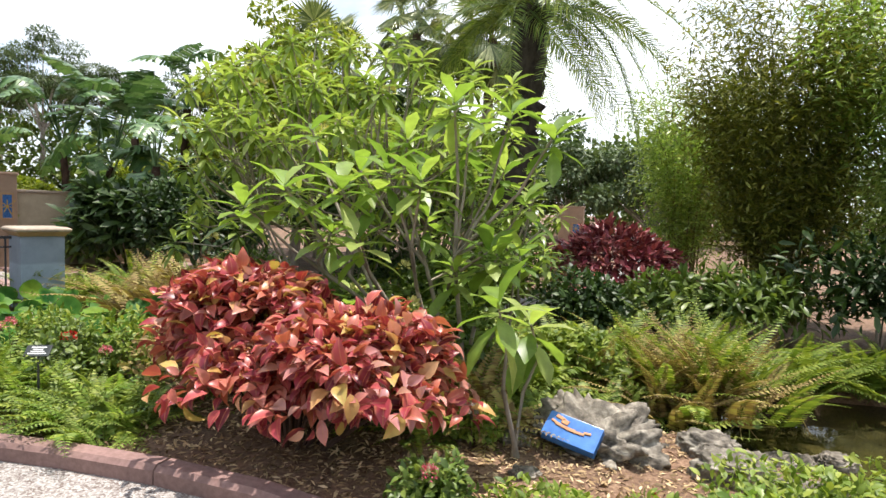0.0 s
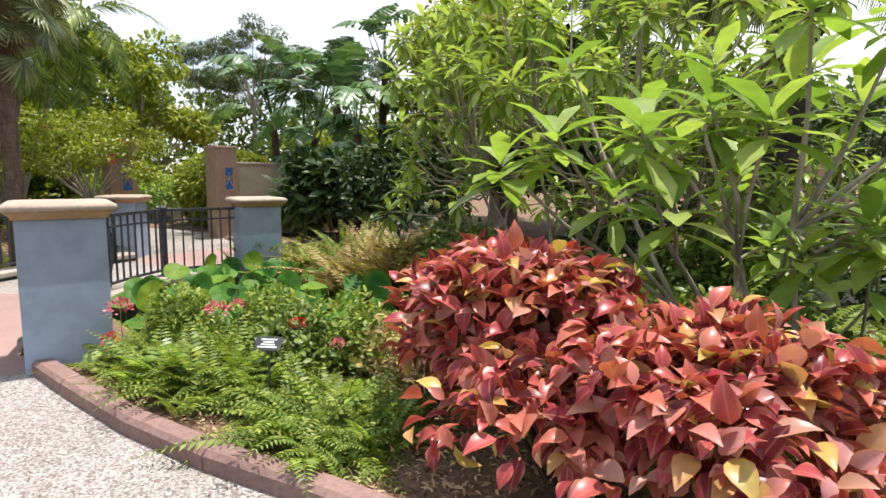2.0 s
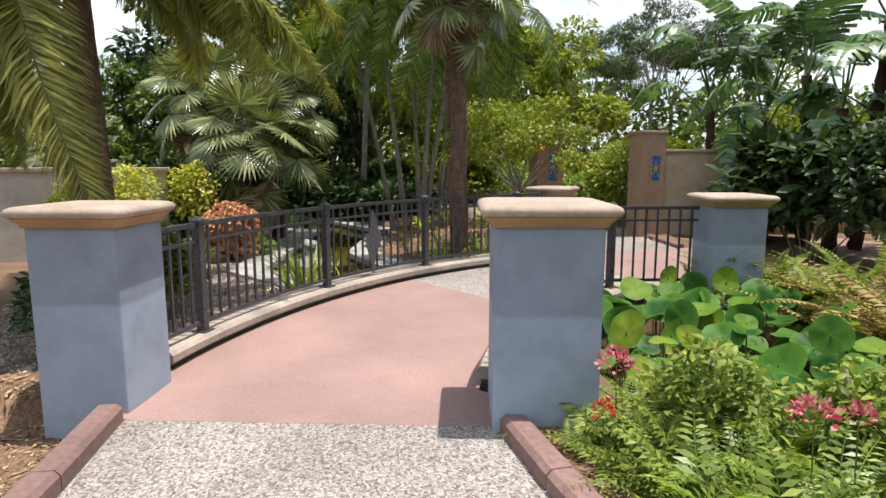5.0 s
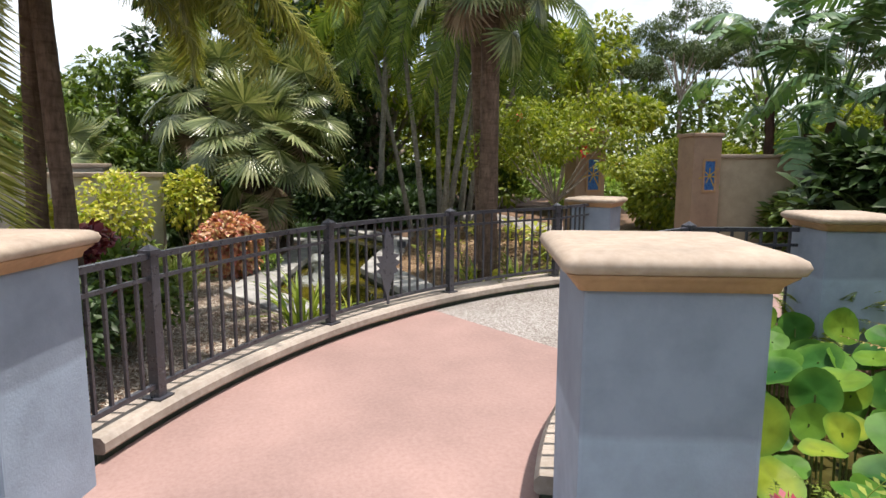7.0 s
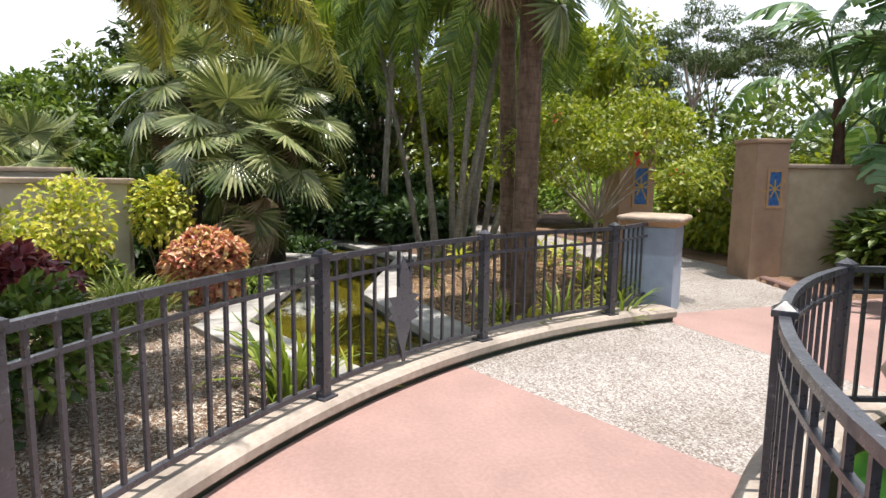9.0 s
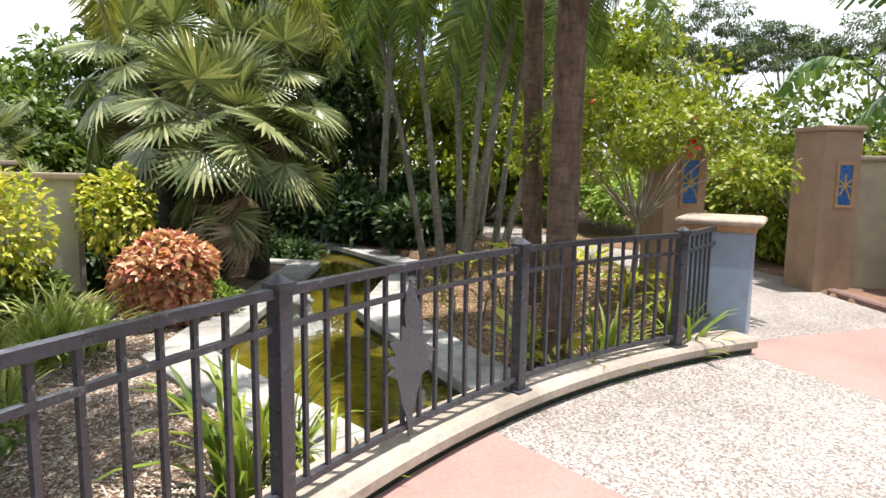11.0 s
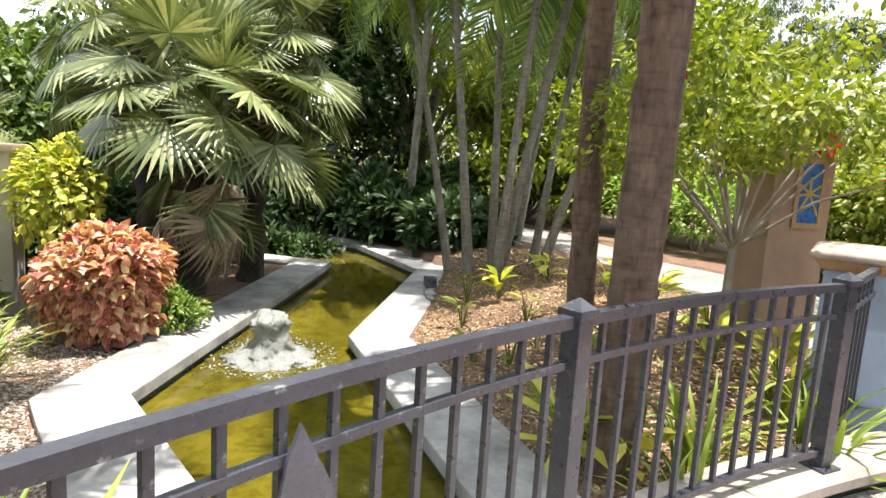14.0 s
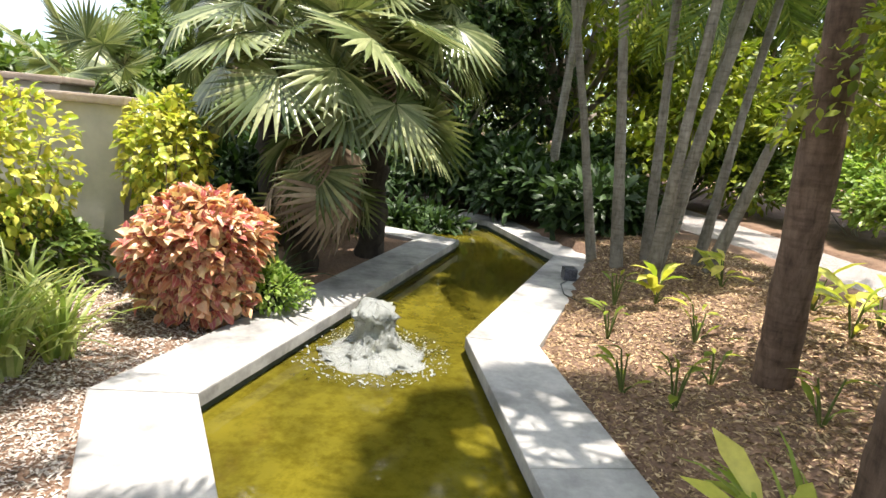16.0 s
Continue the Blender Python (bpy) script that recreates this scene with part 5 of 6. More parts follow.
shrub("copperleaf_bush", west(-12.72, 1.62), (0.47, 0.46, 0.46), 3600, BROAD, 0.095, G_ORANGE, "rounded orange and pink copperleaf bush", seed=4, height=0.5, droop=0.1, low=-0.9, wild=0.7, group="copperleaf bushes")
shrub("copperleaf_bush", west(-10.6, 0.15), (0.5, 0.5, 0.42), 1300, BROAD, 0.12, G_PURPLE, "dark wine-red copperleaf bush behind the railing", seed=5, low=-0.8, height=0.55, droop=0.6, group="copperleaf bushes")
shrub("green_bush", west(-9.0, 0.72), (0.55, 0.5, 0.5), 2600, OVAL, 0.09, G_MID, "green bush behind the railing", seed=6, height=0.4)
shrub("green_bush", west(-8.0, 0.35), (0.7, 0.5, 0.5), 2600, OVAL, 0.09, G_DARK, "dark green bush behind the blue pillar", seed=7, height=0.4)
shrub("green_bush", west(-13.0, 2.05), (0.28, 0.28, 0.22), 900, OVAL, 0.06, G_BRIGHT, "small bright green bush at the coping", seed=8, height=0.16)
shrub("green_bush", west(-13.2, -0.1), (0.7, 0.7, 0.35), 2200, OVAL, 0.10, G_MID, "low green bush at the foot of the wall", seed=9, height=0.25)
for i, (x, y, n, L, m_) in enumerate(((-8.95, 2.35, 46, 0.75, G_FERN), (-9.15, 2.6, 24, 0.55, G_FERN), (-8.55, 2.75, 24, 0.5, G_YELLOW), (-11.6, 0.95, 70, 0.65, G_PALE), (-12.1, 0.75, 60, 0.6, G_PALE), (-11.2, 0.5, 60, 0.55, G_PALE), (-11.35, 0.8, 70, 0.6, G_PALE), (-11.75, 0.65, 60, 0.55, G_PALE), (-10.9, 0.7, 46, 0.45, G_PALE), (-11.9, 1.1, 60, 0.6, G_PALE), (-13.3, 1.95, 40, 0.55, G_DARK), (-13.0, 2.1, 40, 0.5, G_DARK), (-10.3, 0.9, 34, 0.5, G_PALE), (-9.9, 5.1, 40, 0.6, G_FERN), (-10.3, 4.7, 30, 0.5, G_FERN), (-9.6, 5.6, 36, 0.6, G_FERN), (-10.1, 5.9, 34, 0.55, G_YELLOW), (-9.4, 4.7, 30, 0.5, G_FERN))):
    straps("strap_leaf_plant", west(x, y), n, L, m_, "clump of arching strap-shaped leaves", width=0.75, seed=100 + i, group="strap-leaved plants")


def ginger(at, seed, label="yellow variegated shell ginger by the mulch", n=14, L=0.34, mat=None):
    r = np.random.default_rng(seed)
    root = thing("ginger_plant", at, label, "plant", "variegated gingers")
    az = r.uniform(0, 6.28, n)
    el = r.uniform(-0.1, 0.9, n)
    X = np.stack([np.cos(az) * np.cos(el), np.sin(az) * np.cos(el), np.sin(el)], -1)
    P = np.stack([np.cos(az) * 0.06, np.sin(az) * 0.06, r.uniform(0.05, 0.32, n)], -1)
    put("foliage", fast_mesh("foliage", *scatter(*LANCE, P, X, np.array((0, 0, 1.0)) + r.normal(size=X.shape) * 0.2, L * r.uniform(0.6, 1.1, n), 0.95), mat or G_GOLD, True), root)
    put("stem", fast_mesh("stem", *join(*[tube([(0, 0, -0.03), p * np.array((0.5, 0.5, 0.5)), p], [0.008, 0.007, 0.005], 5) for p in P[:6]]), PETIOLE, True), root)
    return root


for i, (x, y) in enumerate(((-10.25, 4.55), (-9.95, 4.75), (-11.55, 6.5), (-11.0, 6.1), (-12.9, 6.9), (-13.3, 6.6), (-13.55, 5.35), (-14.0, 6.15), (-10.6, 6.3), (-12.6, 6.45))):
    ginger(west(x, y), 200 + i)
for i, (x, y) in enumerate(((-11.6, 4.75), (-11.9, 5.1), (-12.9, 4.75), (-12.6, 5.3), (-11.3, 5.4), (-13.6, 5.0), (-11.9, 4.55))):
    ginger(west(x, y), 220 + i, "small sparse ginger seedling in the mulch", 7, 0.17, G_YELLOW)

red = leafy_tree("flowering_shrub", west(-11.3, 6.34), 2.6, 1.25, 8000, OVAL, 0.07, G_YELLOW, "airy light green flowering shrub beside the pillar", 0.034, 40, 23, cluster=0.32, low=0.42)
red2 = leafy_tree("flowering_shrub", (-11.9, 9.9, 0.0), 2.2, 0.9, 2400, OVAL, 0.075, G_YELLOW, "airy light green flowering shrub by the gate pier", 0.04, 28, 24, cluster=0.3, low=0.35)
for i, (dx, dy, dz) in enumerate(((0.3, 0.5, 1.9), (-0.5, 0.9, 1.55), (0.7, 0.1, 1.6), (0.1, -0.6, 2.1), (0.6, 0.8, 1.45))):
    D = rand_dir(22)
    put("blossom", fast_mesh("blossom", *scatter(*SMALL, np.array((dx, dy, dz)) + D * 0.03, D, rand_dir(22), 0.07, 0.9), PETAL_RED), red, "red blossom")

# bubbling fountain
foun = thing("fountain_jet", (-12.2, 3.06, WATER_Z), "white bubbling fountain jet in the olive pool", "fountain")
V, F = [], []
nr, na = 26, 44
rf = np.random.default_rng(8)
SPOUT = [(0.36, 0.0), (0.30, 0.035), (0.24, 0.06), (0.185, 0.10), (0.15, 0.16), (0.135, 0.22), (0.14, 0.27), (0.15, 0.31), (0.145, 0.35), (0.11, 0.38), (0.05, 0.395), (0.0, 0.40)]
for i in range(nr + 1):
    f = i / nr * (len(SPOUT) - 1)
    k0 = min(int(f), len(SPOUT) - 2)
    q = SPOUT[k0][0] + (SPOUT[k0 + 1][0] - SPOUT[k0][0]) * (f - k0)
    z = SPOUT[k0][1] + (SPOUT[k0 + 1][1] - SPOUT[k0][1]) * (f - k0)
    for j in range(na):
        a = j / na * 6.283
        p = Vector((math.cos(a) * 2.2, math.sin(a) * 2.2, z * 12))
        k = 1 + 0.30 * noise.noise(p * 1.3) + 0.22 * noise.noise(p * 2.9) + rf.normal() * 0.03
        V.append((q * k * math.cos(a), q * k * math.sin(a), z * (1 + 0.16 * noise.noise(p * 1.7 + Vector((5, 0, 0))))))
for i in range(nr):
    for j in range(na):
        F.append((i * na + j, i * na + (j + 1) % na, (i + 1) * na + (j + 1) % na, (i + 1) * na + j))
put("water_column", fast_mesh("water_column", V, F, FOAM, True), foun)
D = rand_dir(1500, 0.0)
P = D * rf.uniform(0.12, 0.30, (1500, 1)) * np.array((1, 1, 1.2))
P[200:, 2] = 0.006
P[200:, :2] = unit(D[200:, :2]) * (0.26 + 0.32 * rf.random((1300, 1)) ** 1.6)
put("spray", fast_mesh("spray", *scatter(*SMALL, P, rand_dir(1500), np.array((0, 0, 1.0)) + rand_dir(1500) * 0.4, rf.uniform(0.008, 0.035, 1500), 1.2), FOAM), foun)["kind"] = "stuff"

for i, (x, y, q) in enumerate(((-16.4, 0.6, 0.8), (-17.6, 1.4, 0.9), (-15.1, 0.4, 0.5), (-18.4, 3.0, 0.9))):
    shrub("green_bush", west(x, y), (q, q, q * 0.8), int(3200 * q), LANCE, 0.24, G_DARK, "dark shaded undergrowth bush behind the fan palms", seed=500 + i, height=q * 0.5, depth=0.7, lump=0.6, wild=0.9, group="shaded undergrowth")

# ---- beds beside the entrance path ----
shrub("copperleaf_bush", (-0.52, 3.64, 0.03), (0.7, 0.6, 0.6), 4700, BROAD, 0.112, G_COPPER, "large coppery red copperleaf bush over dark mulch", seed=12, droop=0.12, stems=34, stem_mat=B_RED, group="copperleaf bushes", low=-0.5, wild=0.9, depth=0.6, lump=0.48,
      width=0.9, mounds=[(-0.45, 0.2, 0.66, 0.62, 0.58, 0.38, 0.5), (0.48, -0.1, 0.53, 0.6, 0.54, 0.33, 0.44), (-0.1, -0.25, 0.46, 0.5, 0.38, 0.22, 0.1)])

rp = np.random.default_rng(17)
base = np.array((0.05, 5.25, 0.0))
bright_tips = [(0.22, 4.66, 2.45), (0.6, 4.86, 2.38), (0.92, 4.82, 2.22), (-0.13, 4.32, 1.93), (0.12, 4.31, 1.87), (-0.37, 4.1, 1.81), (-0.21, 4.07, 1.46), (-0.8, 4.09, 1.8), (-1.08, 4.02, 1.66), (0.51, 4.64, 1.38), (0.26, 4.68, 1.23), (0.45, 5.34, 2.0), (-0.24, 4.93, 2.22), (-1.11, 4.95, 2.31), (0.59, 5.47, 1.32), (0.56, 5.36, 1.07), (0.21, 5.08, 2.2), (-0.57, 4.78, 1.96), (-0.6, 4.4, 1.5), (0.7, 5.0, 1.75)]
bright_tips += [(-0.1 + 1.1 * math.sin(k * 2.4) * math.sqrt((k + 1) / 26), 4.95 + 0.6 * math.cos(k * 2.4) * math.sqrt((k + 1) / 26), 0.85 + 0.9 * rp.random()) for k in range(0, 26, 7)]
rosette_tree("frangipani_tree", tuple(base), [np.array(t) + np.array((-0.1, 0.02, -0.2)) - base for t in bright_tips], G_BRIGHT, "frangipani tree with bright green leaf rosettes", 0.31, 12, 3, [(-0.2, -0.6, 0.75), (-0.75, -0.4, 0.8)], 0.015, leaf_w=1.25, lift=(0.7, -0.6))
rosette_tree("frangipani_seedling", (0.76, 4.05, -0.05), [(-0.05, -0.3, 1.0), (0.05, 0.2, 0.82)], G_BRIGHT, "young frangipani branch with broad green leaves beside the rock", 0.33, 11, 4, (), 0.012, leaf_w=1.35, lift=(0.8, -1.2))
tips = []
for k in range(165):
    a, q = k * 2.4, math.sqrt((k + 0.5) / 165)
    x, y = 2.15 * q * math.cos(a), 1.5 * q * math.sin(a)
    z = (1.25 + 2.35 * rp.random() ** 0.75) * (1 - 0.22 * q * q)
    tips.append((x, y, z))
rosette_tree("frangipani_tree", (-1.95, 6.95, 0.0), tips, G_FRANG, "dark green frangipani with grey forking branches and cream flowers", 0.23, 19, 5, [(-0.9, -1.2, 1.1), (1.2, -1.0, 0.9), (0.4, -1.2, 2.2), (-0.4, -1.1, 2.7), (1.0, -1.0, 2.6), (-1.5, -0.7, 1.9), (1.7, -0.6, 0.8)], 0.013, leaf_w=0.95, lift=(0.6, -0.95))
rosette_tree("frangipani_tree", (-0.6, 7.6, 0.0), [(1.3 * math.cos(k * 2.4) * math.sqrt(k / 100), 0.9 * math.sin(k * 2.4) * math.sqrt(k / 100), (0.6 + 1.7 * rp.random())) for k in range(0, 100, 2)], G_FRANG, "dark frangipani behind the bright one", 0.22, 16, 6, (), 0.014, leaf_w=0.9, lift=(0.6, -0.9))

palm("date_palm", (-0.68, 10.3, 0.0), 4.85, 0.30, DATES, 60, B_DATE, "tall date palm with a rough dark trunk", (0.32, 0.05), (-14, 75), 0.9, seed=30, rough=0.045, foot=0.66)
shrub("copperleaf_bush", (1.0, 10.2, 0.0), (1.0, 0.8, 0.62), 2600, LANCE, 0.19, G_PURPLE, "dark wine-red cordyline bush by the far path", seed=14, height=0.6, droop=0.35, stem_mat=B_RED)


def bamboo(at, height, radius, culms, leaves, mat, label, seed):
    r = np.random.default_rng(seed)
    root = thing("bamboo_clump", at, label, "bamboo", "bamboo clumps")
    Ps = []
    s = np.linspace(0, 1, 9)
    for k in range(culms):
        a = r.uniform(0, 6.28)
        q = radius * 0.35 * math.sqrt(r.random())
        h = height * r.uniform(0.65, 1.05)
        out = np.array((math.cos(a), math.sin(a), 0))
        C = out * (q + radius * 0.85 * s ** 2.2 * r.uniform(0.4, 1.1))[:, None] + np.array((0, 0, 1.0)) * (h * (s - 0.10 * s ** 3))[:, None]
        put("culm", fast_mesh("culm", *tube(C, 0.016 * (1 - 0.8 * s), 5), CULM, True), root)
        t = r.uniform(0.2, 1.0, leaves // culms) ** 0.85
        B = np.stack([np.interp(t, s, C[:, i]) for i in range(3)], -1)
        Ps.append(B + r.normal(size=B.shape) * np.array((0.2, 0.2, 0.16)) + out * (0.25 * r.random((len(B), 1))))
    P = np.concatenate(Ps)
    X = unit(r.normal(size=P.shape) * np.array((1, 1, 0.5)) + np.array((0, 0, -0.35)))
    put("foliage", fast_mesh("foliage", *scatter(*SMALL, P, X, np.array((0, 0, 1.0)) + r.normal(size=P.shape) * 0.5, 0.12 * r.uniform(0.5, 1.3, len(P)), 0.42), mat), root)
    return root


bamboo((3.3, 9.9, 0), 5.1, 1.15, 64, 36000, G_BAMBOO, "tall dense clump of dark green bamboo", 1)
bamboo((5.1, 9.0, 0), 5.2, 1.5, 46, 26000, G_BRIGHT, "tall feathery clump of light green bamboo", 2)
bamboo((2.15, 12.3, 0), 4.4, 0.95, 34, 15000, G_BRIGHT, "light green bamboo behind the dark clump", 3)
bamboo((5.6, 6.6, -0.1), 4.0, 1.5, 50, 20000, G_BAMBOO, "dark green bamboo overhanging the pond", 4)
for i, (x, y, rx, rz) in enumerate(((2.6, 8.2, 0.9, 0.5), (3.9, 8.0, 0.9, 0.8), (5.2, 7.6, 0.9, 0.8), (1.7, 8.6, 0.6, 0.4))):
    shrub("green_bush", (x, y, ground_at(x, y)), (rx, 0.6, rz), 1500, LANCE, 0.17, G_MID if i in (0, 3) else G_DARK, "lance-leaved bush on the shaded pond bank", seed=40 + i, height=rz * 0.7, depth=0.8, lump=0.6, wild=1.0)

paddle_plant("paddle_leaf_tree", (-8.5, 10.9, 0.0), 3.6, 3, "tall clump of torn paddle leaves on red-brown stems", 1, 8, 0.85, 0.6)
paddle_plant("paddle_leaf_tree", (-10.9, 11.3, 0.0), 2.8, 3, "clump of torn paddle leaves behind the cream wall", 2, 8, 1.0, 0.5)
shrub("green_bush", (-7.9, 9.7, 0), (1.3, 0.8, 1.0), 4200, LANCE, 0.32, G_DARK, "dark lance-leaved shrub under the paddle plants", seed=50, height=0.9, depth=0.6, lump=0.6, wild=0.9)
shrub("green_bush", (-6.1, 9.4, 0), (1.1, 0.8, 1.1), 4200, OVAL, 0.14, G_DARK, "dark green bush under the paddle plants", seed=51, height=0.9, lump=0.6, depth=0.6, wild=0.9)
shrub("green_bush", (-9.7, 10.6, 0), (0.9, 0.7, 0.55), 2400, LANCE, 0.26, G_MID, "green shrub at the foot of the cream wall", seed=52, height=0.45)

# low growth of the bed
fern("fern_clump", (-4.2, 6.75, 0.0), 150, 1.15, G_DRY, "tall rusty brown fern clump beside the lotus pond", 1, arch=0.6, el_lo=0.6, base=0.38)
fern("fern_clump", (-4.9, 7.2, 0.0), 90, 1.0, G_FERN, "green and rust fern clump beside the lotus pond", 2, arch=0.6, el_lo=0.6, base=0.35)
for i, (x, y) in enumerate(((-5.6, 6.75), (-5.15, 6.45), (-6.15, 6.95), (-6.2, 6.4))):
    fern("fern_clump", (x, y, max(ground_at(x, y), -0.3)), 44, 0.75, G_FERN, "soft light green fern clump by the blue pillar", 10 + i, "ferns by the pillar")
fern("fern_clump", (1.75, 5.95, -0.2), 150, 1.0, G_DRY, "large rusty and straw-coloured fern clump over the pond", 3, arch=0.5, el_lo=0.7, base=0.28, dense=30, pinna=0.12)
fern("fern_clump", (2.1, 6.2, -0.2), 120, 1.1, G_FERN, "bright green fern clump over the pond", 4, arch=0.5, el_lo=0.7, base=0.28, dense=30, pinna=0.12)
fern("fern_clump", (2.9, 6.9, -0.2), 50, 1.0, G_FERN, "green fern clump on the pond bank", 5, arch=0.85, el_lo=0.75)
fern("fern_clump", (1.25, 6.6, -0.1), 50, 0.95, G_FERN, "green fern clump on the pond bank", 6, arch=0.85, el_lo=0.75)
fern("fern_clump", (3.6, 7.2, -0.2), 40, 0.9, G_FERN, "green fern clump on the shaded bank", 7, arch=0.85, el_lo=0.75)
for i, (x, y, L, m_) in enumerate(((-0.1, 4.5, 0.7, G_FERN), (0.45, 4.4, 0.7, G_DRY), (0.2, 4.15, 0.55, G_FERN), (0.85, 4.75, 0.75, G_FERN), (1.25, 5.0, 0.75, G_FERN), (-0.5, 4.55, 0.7, G_FERN), (-1.0, 4.8, 0.7, G_FERN), (-1.5, 4.6, 0.65, G_FERN), (0.6, 5.3, 0.7, G_FERN), (-1.6, 5.4, 0.55, G_FERN), (-2.2, 5.9, 0.6, G_DRY), (-3.0, 6.3, 0.6, G_FERN))):
    fern("fern_clump", (x, y, max(ground_at(x, y), -0.3)), 36, L, m_, "low fern clump under the frangipani", 20 + i, "ferns under the frangipani")
for i, (x, y) in enumerate(((-0.7, 5.3), (0.0, 5.7), (0.7, 5.8), (-1.2, 5.1), (0.35, 5.15), (1.2, 5.6))):
    fern("fern_clump", (x, y, max(ground_at(x, y), -0.3)), 46, 1.0, G_FERN, "light green fern clump behind the copperleaf", 140 + i, "ferns under the frangipani", el_lo=0.6, base=0.25)
k = 0
for x0, y0, n, sp, L in ((-2.6, 3.55, 15, 0.75, 0.55), (-3.5, 3.6, 11, 0.6, 0.5), (-1.85, 3.35, 7, 0.3, 0.5), (-3.0, 4.2, 9, 0.6, 0.5)):
    for _ in range(n):
        x, y = x0 + rp.uniform(-sp, sp), y0 + rp.uniform(-0.36, 0.36)
        y = max(y, 3.3 + 0.04 * abs(x + 2.3))
        k += 1
        fern("fern_clump", (x, y, 0.03), 22, L * rp.uniform(0.75, 1.2), G_FERN if k % 3 else G_BRIGHT, "soft green fern filling the kerbed flower bed", 40 + k, "ferns of the flower bed", 0.8, 16, 0.2)
for i, (x, y, r_, m_) in enumerate(((-3.6, 3.7, 0.32, G_FERN), (-3.2, 4.2, 0.38, G_FERN), (-2.3, 4.2, 0.42, G_FERN), (-1.7, 4.1, 0.4, G_DRY), (-2.6, 3.85, 0.38, G_MID), (-1.3, 4.6, 0.45, G_FERN))):
    shrub("rose_bush", (x, y, 0.02), (r_, r_ * 0.8, 0.3), 1300, OVAL, 0.055, m_, "small-leaved flowering bush in the kerbed bed", seed=60 + i, wild=1.0, depth=0.85, lump=0.6, height=0.26, group="flowering bushes")


def flower_head(at, size, mat, label, n=90, stalk=0.25):
    root = thing("flower_cluster", at, label, "flower", "flower clusters")
    D = rand_dir(n, -0.3)
    put("bloom", fast_mesh("bloom", *scatter(*SMALL, D * size * rng.uniform(0.5, 1, (n, 1)), D, rand_dir(n), size * 0.36, 1.3), mat), root)
    put("stalk", fast_mesh("stalk", *tube([(0, 0, 0), (0.01, 0, -stalk * 0.5), (0.0, 0.01, -stalk)], [0.003, 0.003, 0.004], 5), PETIOLE, True), root)


for x, y, z, s, m_, lab in ((-3.95, 3.42, 0.42, 0.085, PETAL_PINK, "pale pink and red flower cluster in the bed"), (-3.05, 3.6, 0.50, 0.075, PETAL_PINK, "pink and white flower cluster"), (-2.95, 3.68, 0.53, 0.05, PETAL_PINK, "deep pink flower cluster in the bed"), (-2.45, 3.75, 0.47, 0.05, PETAL_RED, "red flower cluster in the bed"), (-2.05, 3.7, 0.42, 0.04, PETAL_PINK, "deep pink flower cluster in the bed"), (-3.85, 3.28, 0.24, 0.06, PETAL_RED, "orange-red flower cluster in the bed"), (-2.0, 4.1, 0.4, 0.035, PETAL_RED, "small red flower cluster in the bed"), (-2.5, 4.3, 0.4, 0.03, PETAL_RED, "small red flower cluster in the bed"),
                             (0.62, 2.92, 0.33, 0.04, PETAL_PINK, "deep pink rose cluster in the bed"), (0.42, 2.78, 0.17, 0.06, PETAL_PINK, "pale pink rose cluster in the bed"), (1.05, 3.05, 0.2, 0.025, PETAL_RED, "small red rose in the bed"), (1.3, 2.95, 0.16, 0.025, PETAL_RED, "small red rose in the bed"), (1.55, 3.35, 0.2, 0.025, PETAL_RED, "small red rose in the bed")):
    flower_head((x, y, z), s, m_, lab, stalk=max(z - 0.04, 0.1))
for i, (x, y, r_, h, m_) in enumerate(((0.62, 3.0, 0.2, 0.2, G_MID), (1.15, 3.05, 0.35, 0.12, G_FERN), (1.6, 3.1, 0.3, 0.14, G_FERN), (2.3, 3.45, 0.5, 0.22, G_FERN), (2.9, 3.6, 0.55, 0.26, G_FERN), (1.95, 3.15, 0.35, 0.2, G_BRIGHT), (3.5, 3.3, 0.5, 0.25, G_MID), (0.45, 4.15, 0.25, 0.15, G_FERN))):
    shrub("groundcover_plant", (x, y, ground_at(x, y)), (r_, r_ * 0.8, h), int(2200 * r_ / 0.4), OVAL, 0.05, m_, "low small-leaved groundcover beside the path", seed=80 + i, height=h * 0.6, stems=6, group="groundcover plants", lump=0.6, depth=0.8, wild=1.0)
straps("aloe_plant", (2.55, 3.0, 0.03), 34, 0.36, G_YELLOW, "upright yellow-green spiky leaf clump by the path", seed=300, lean=(0.8, 1.5), width=1.6)
straps("aloe_plant", (2.8, 3.15, 0.03), 26, 0.34, G_YELLOW, "upright yellow-green spiky leaf clump by the path", seed=301, lean=(0.8, 1.5), width=1.6)


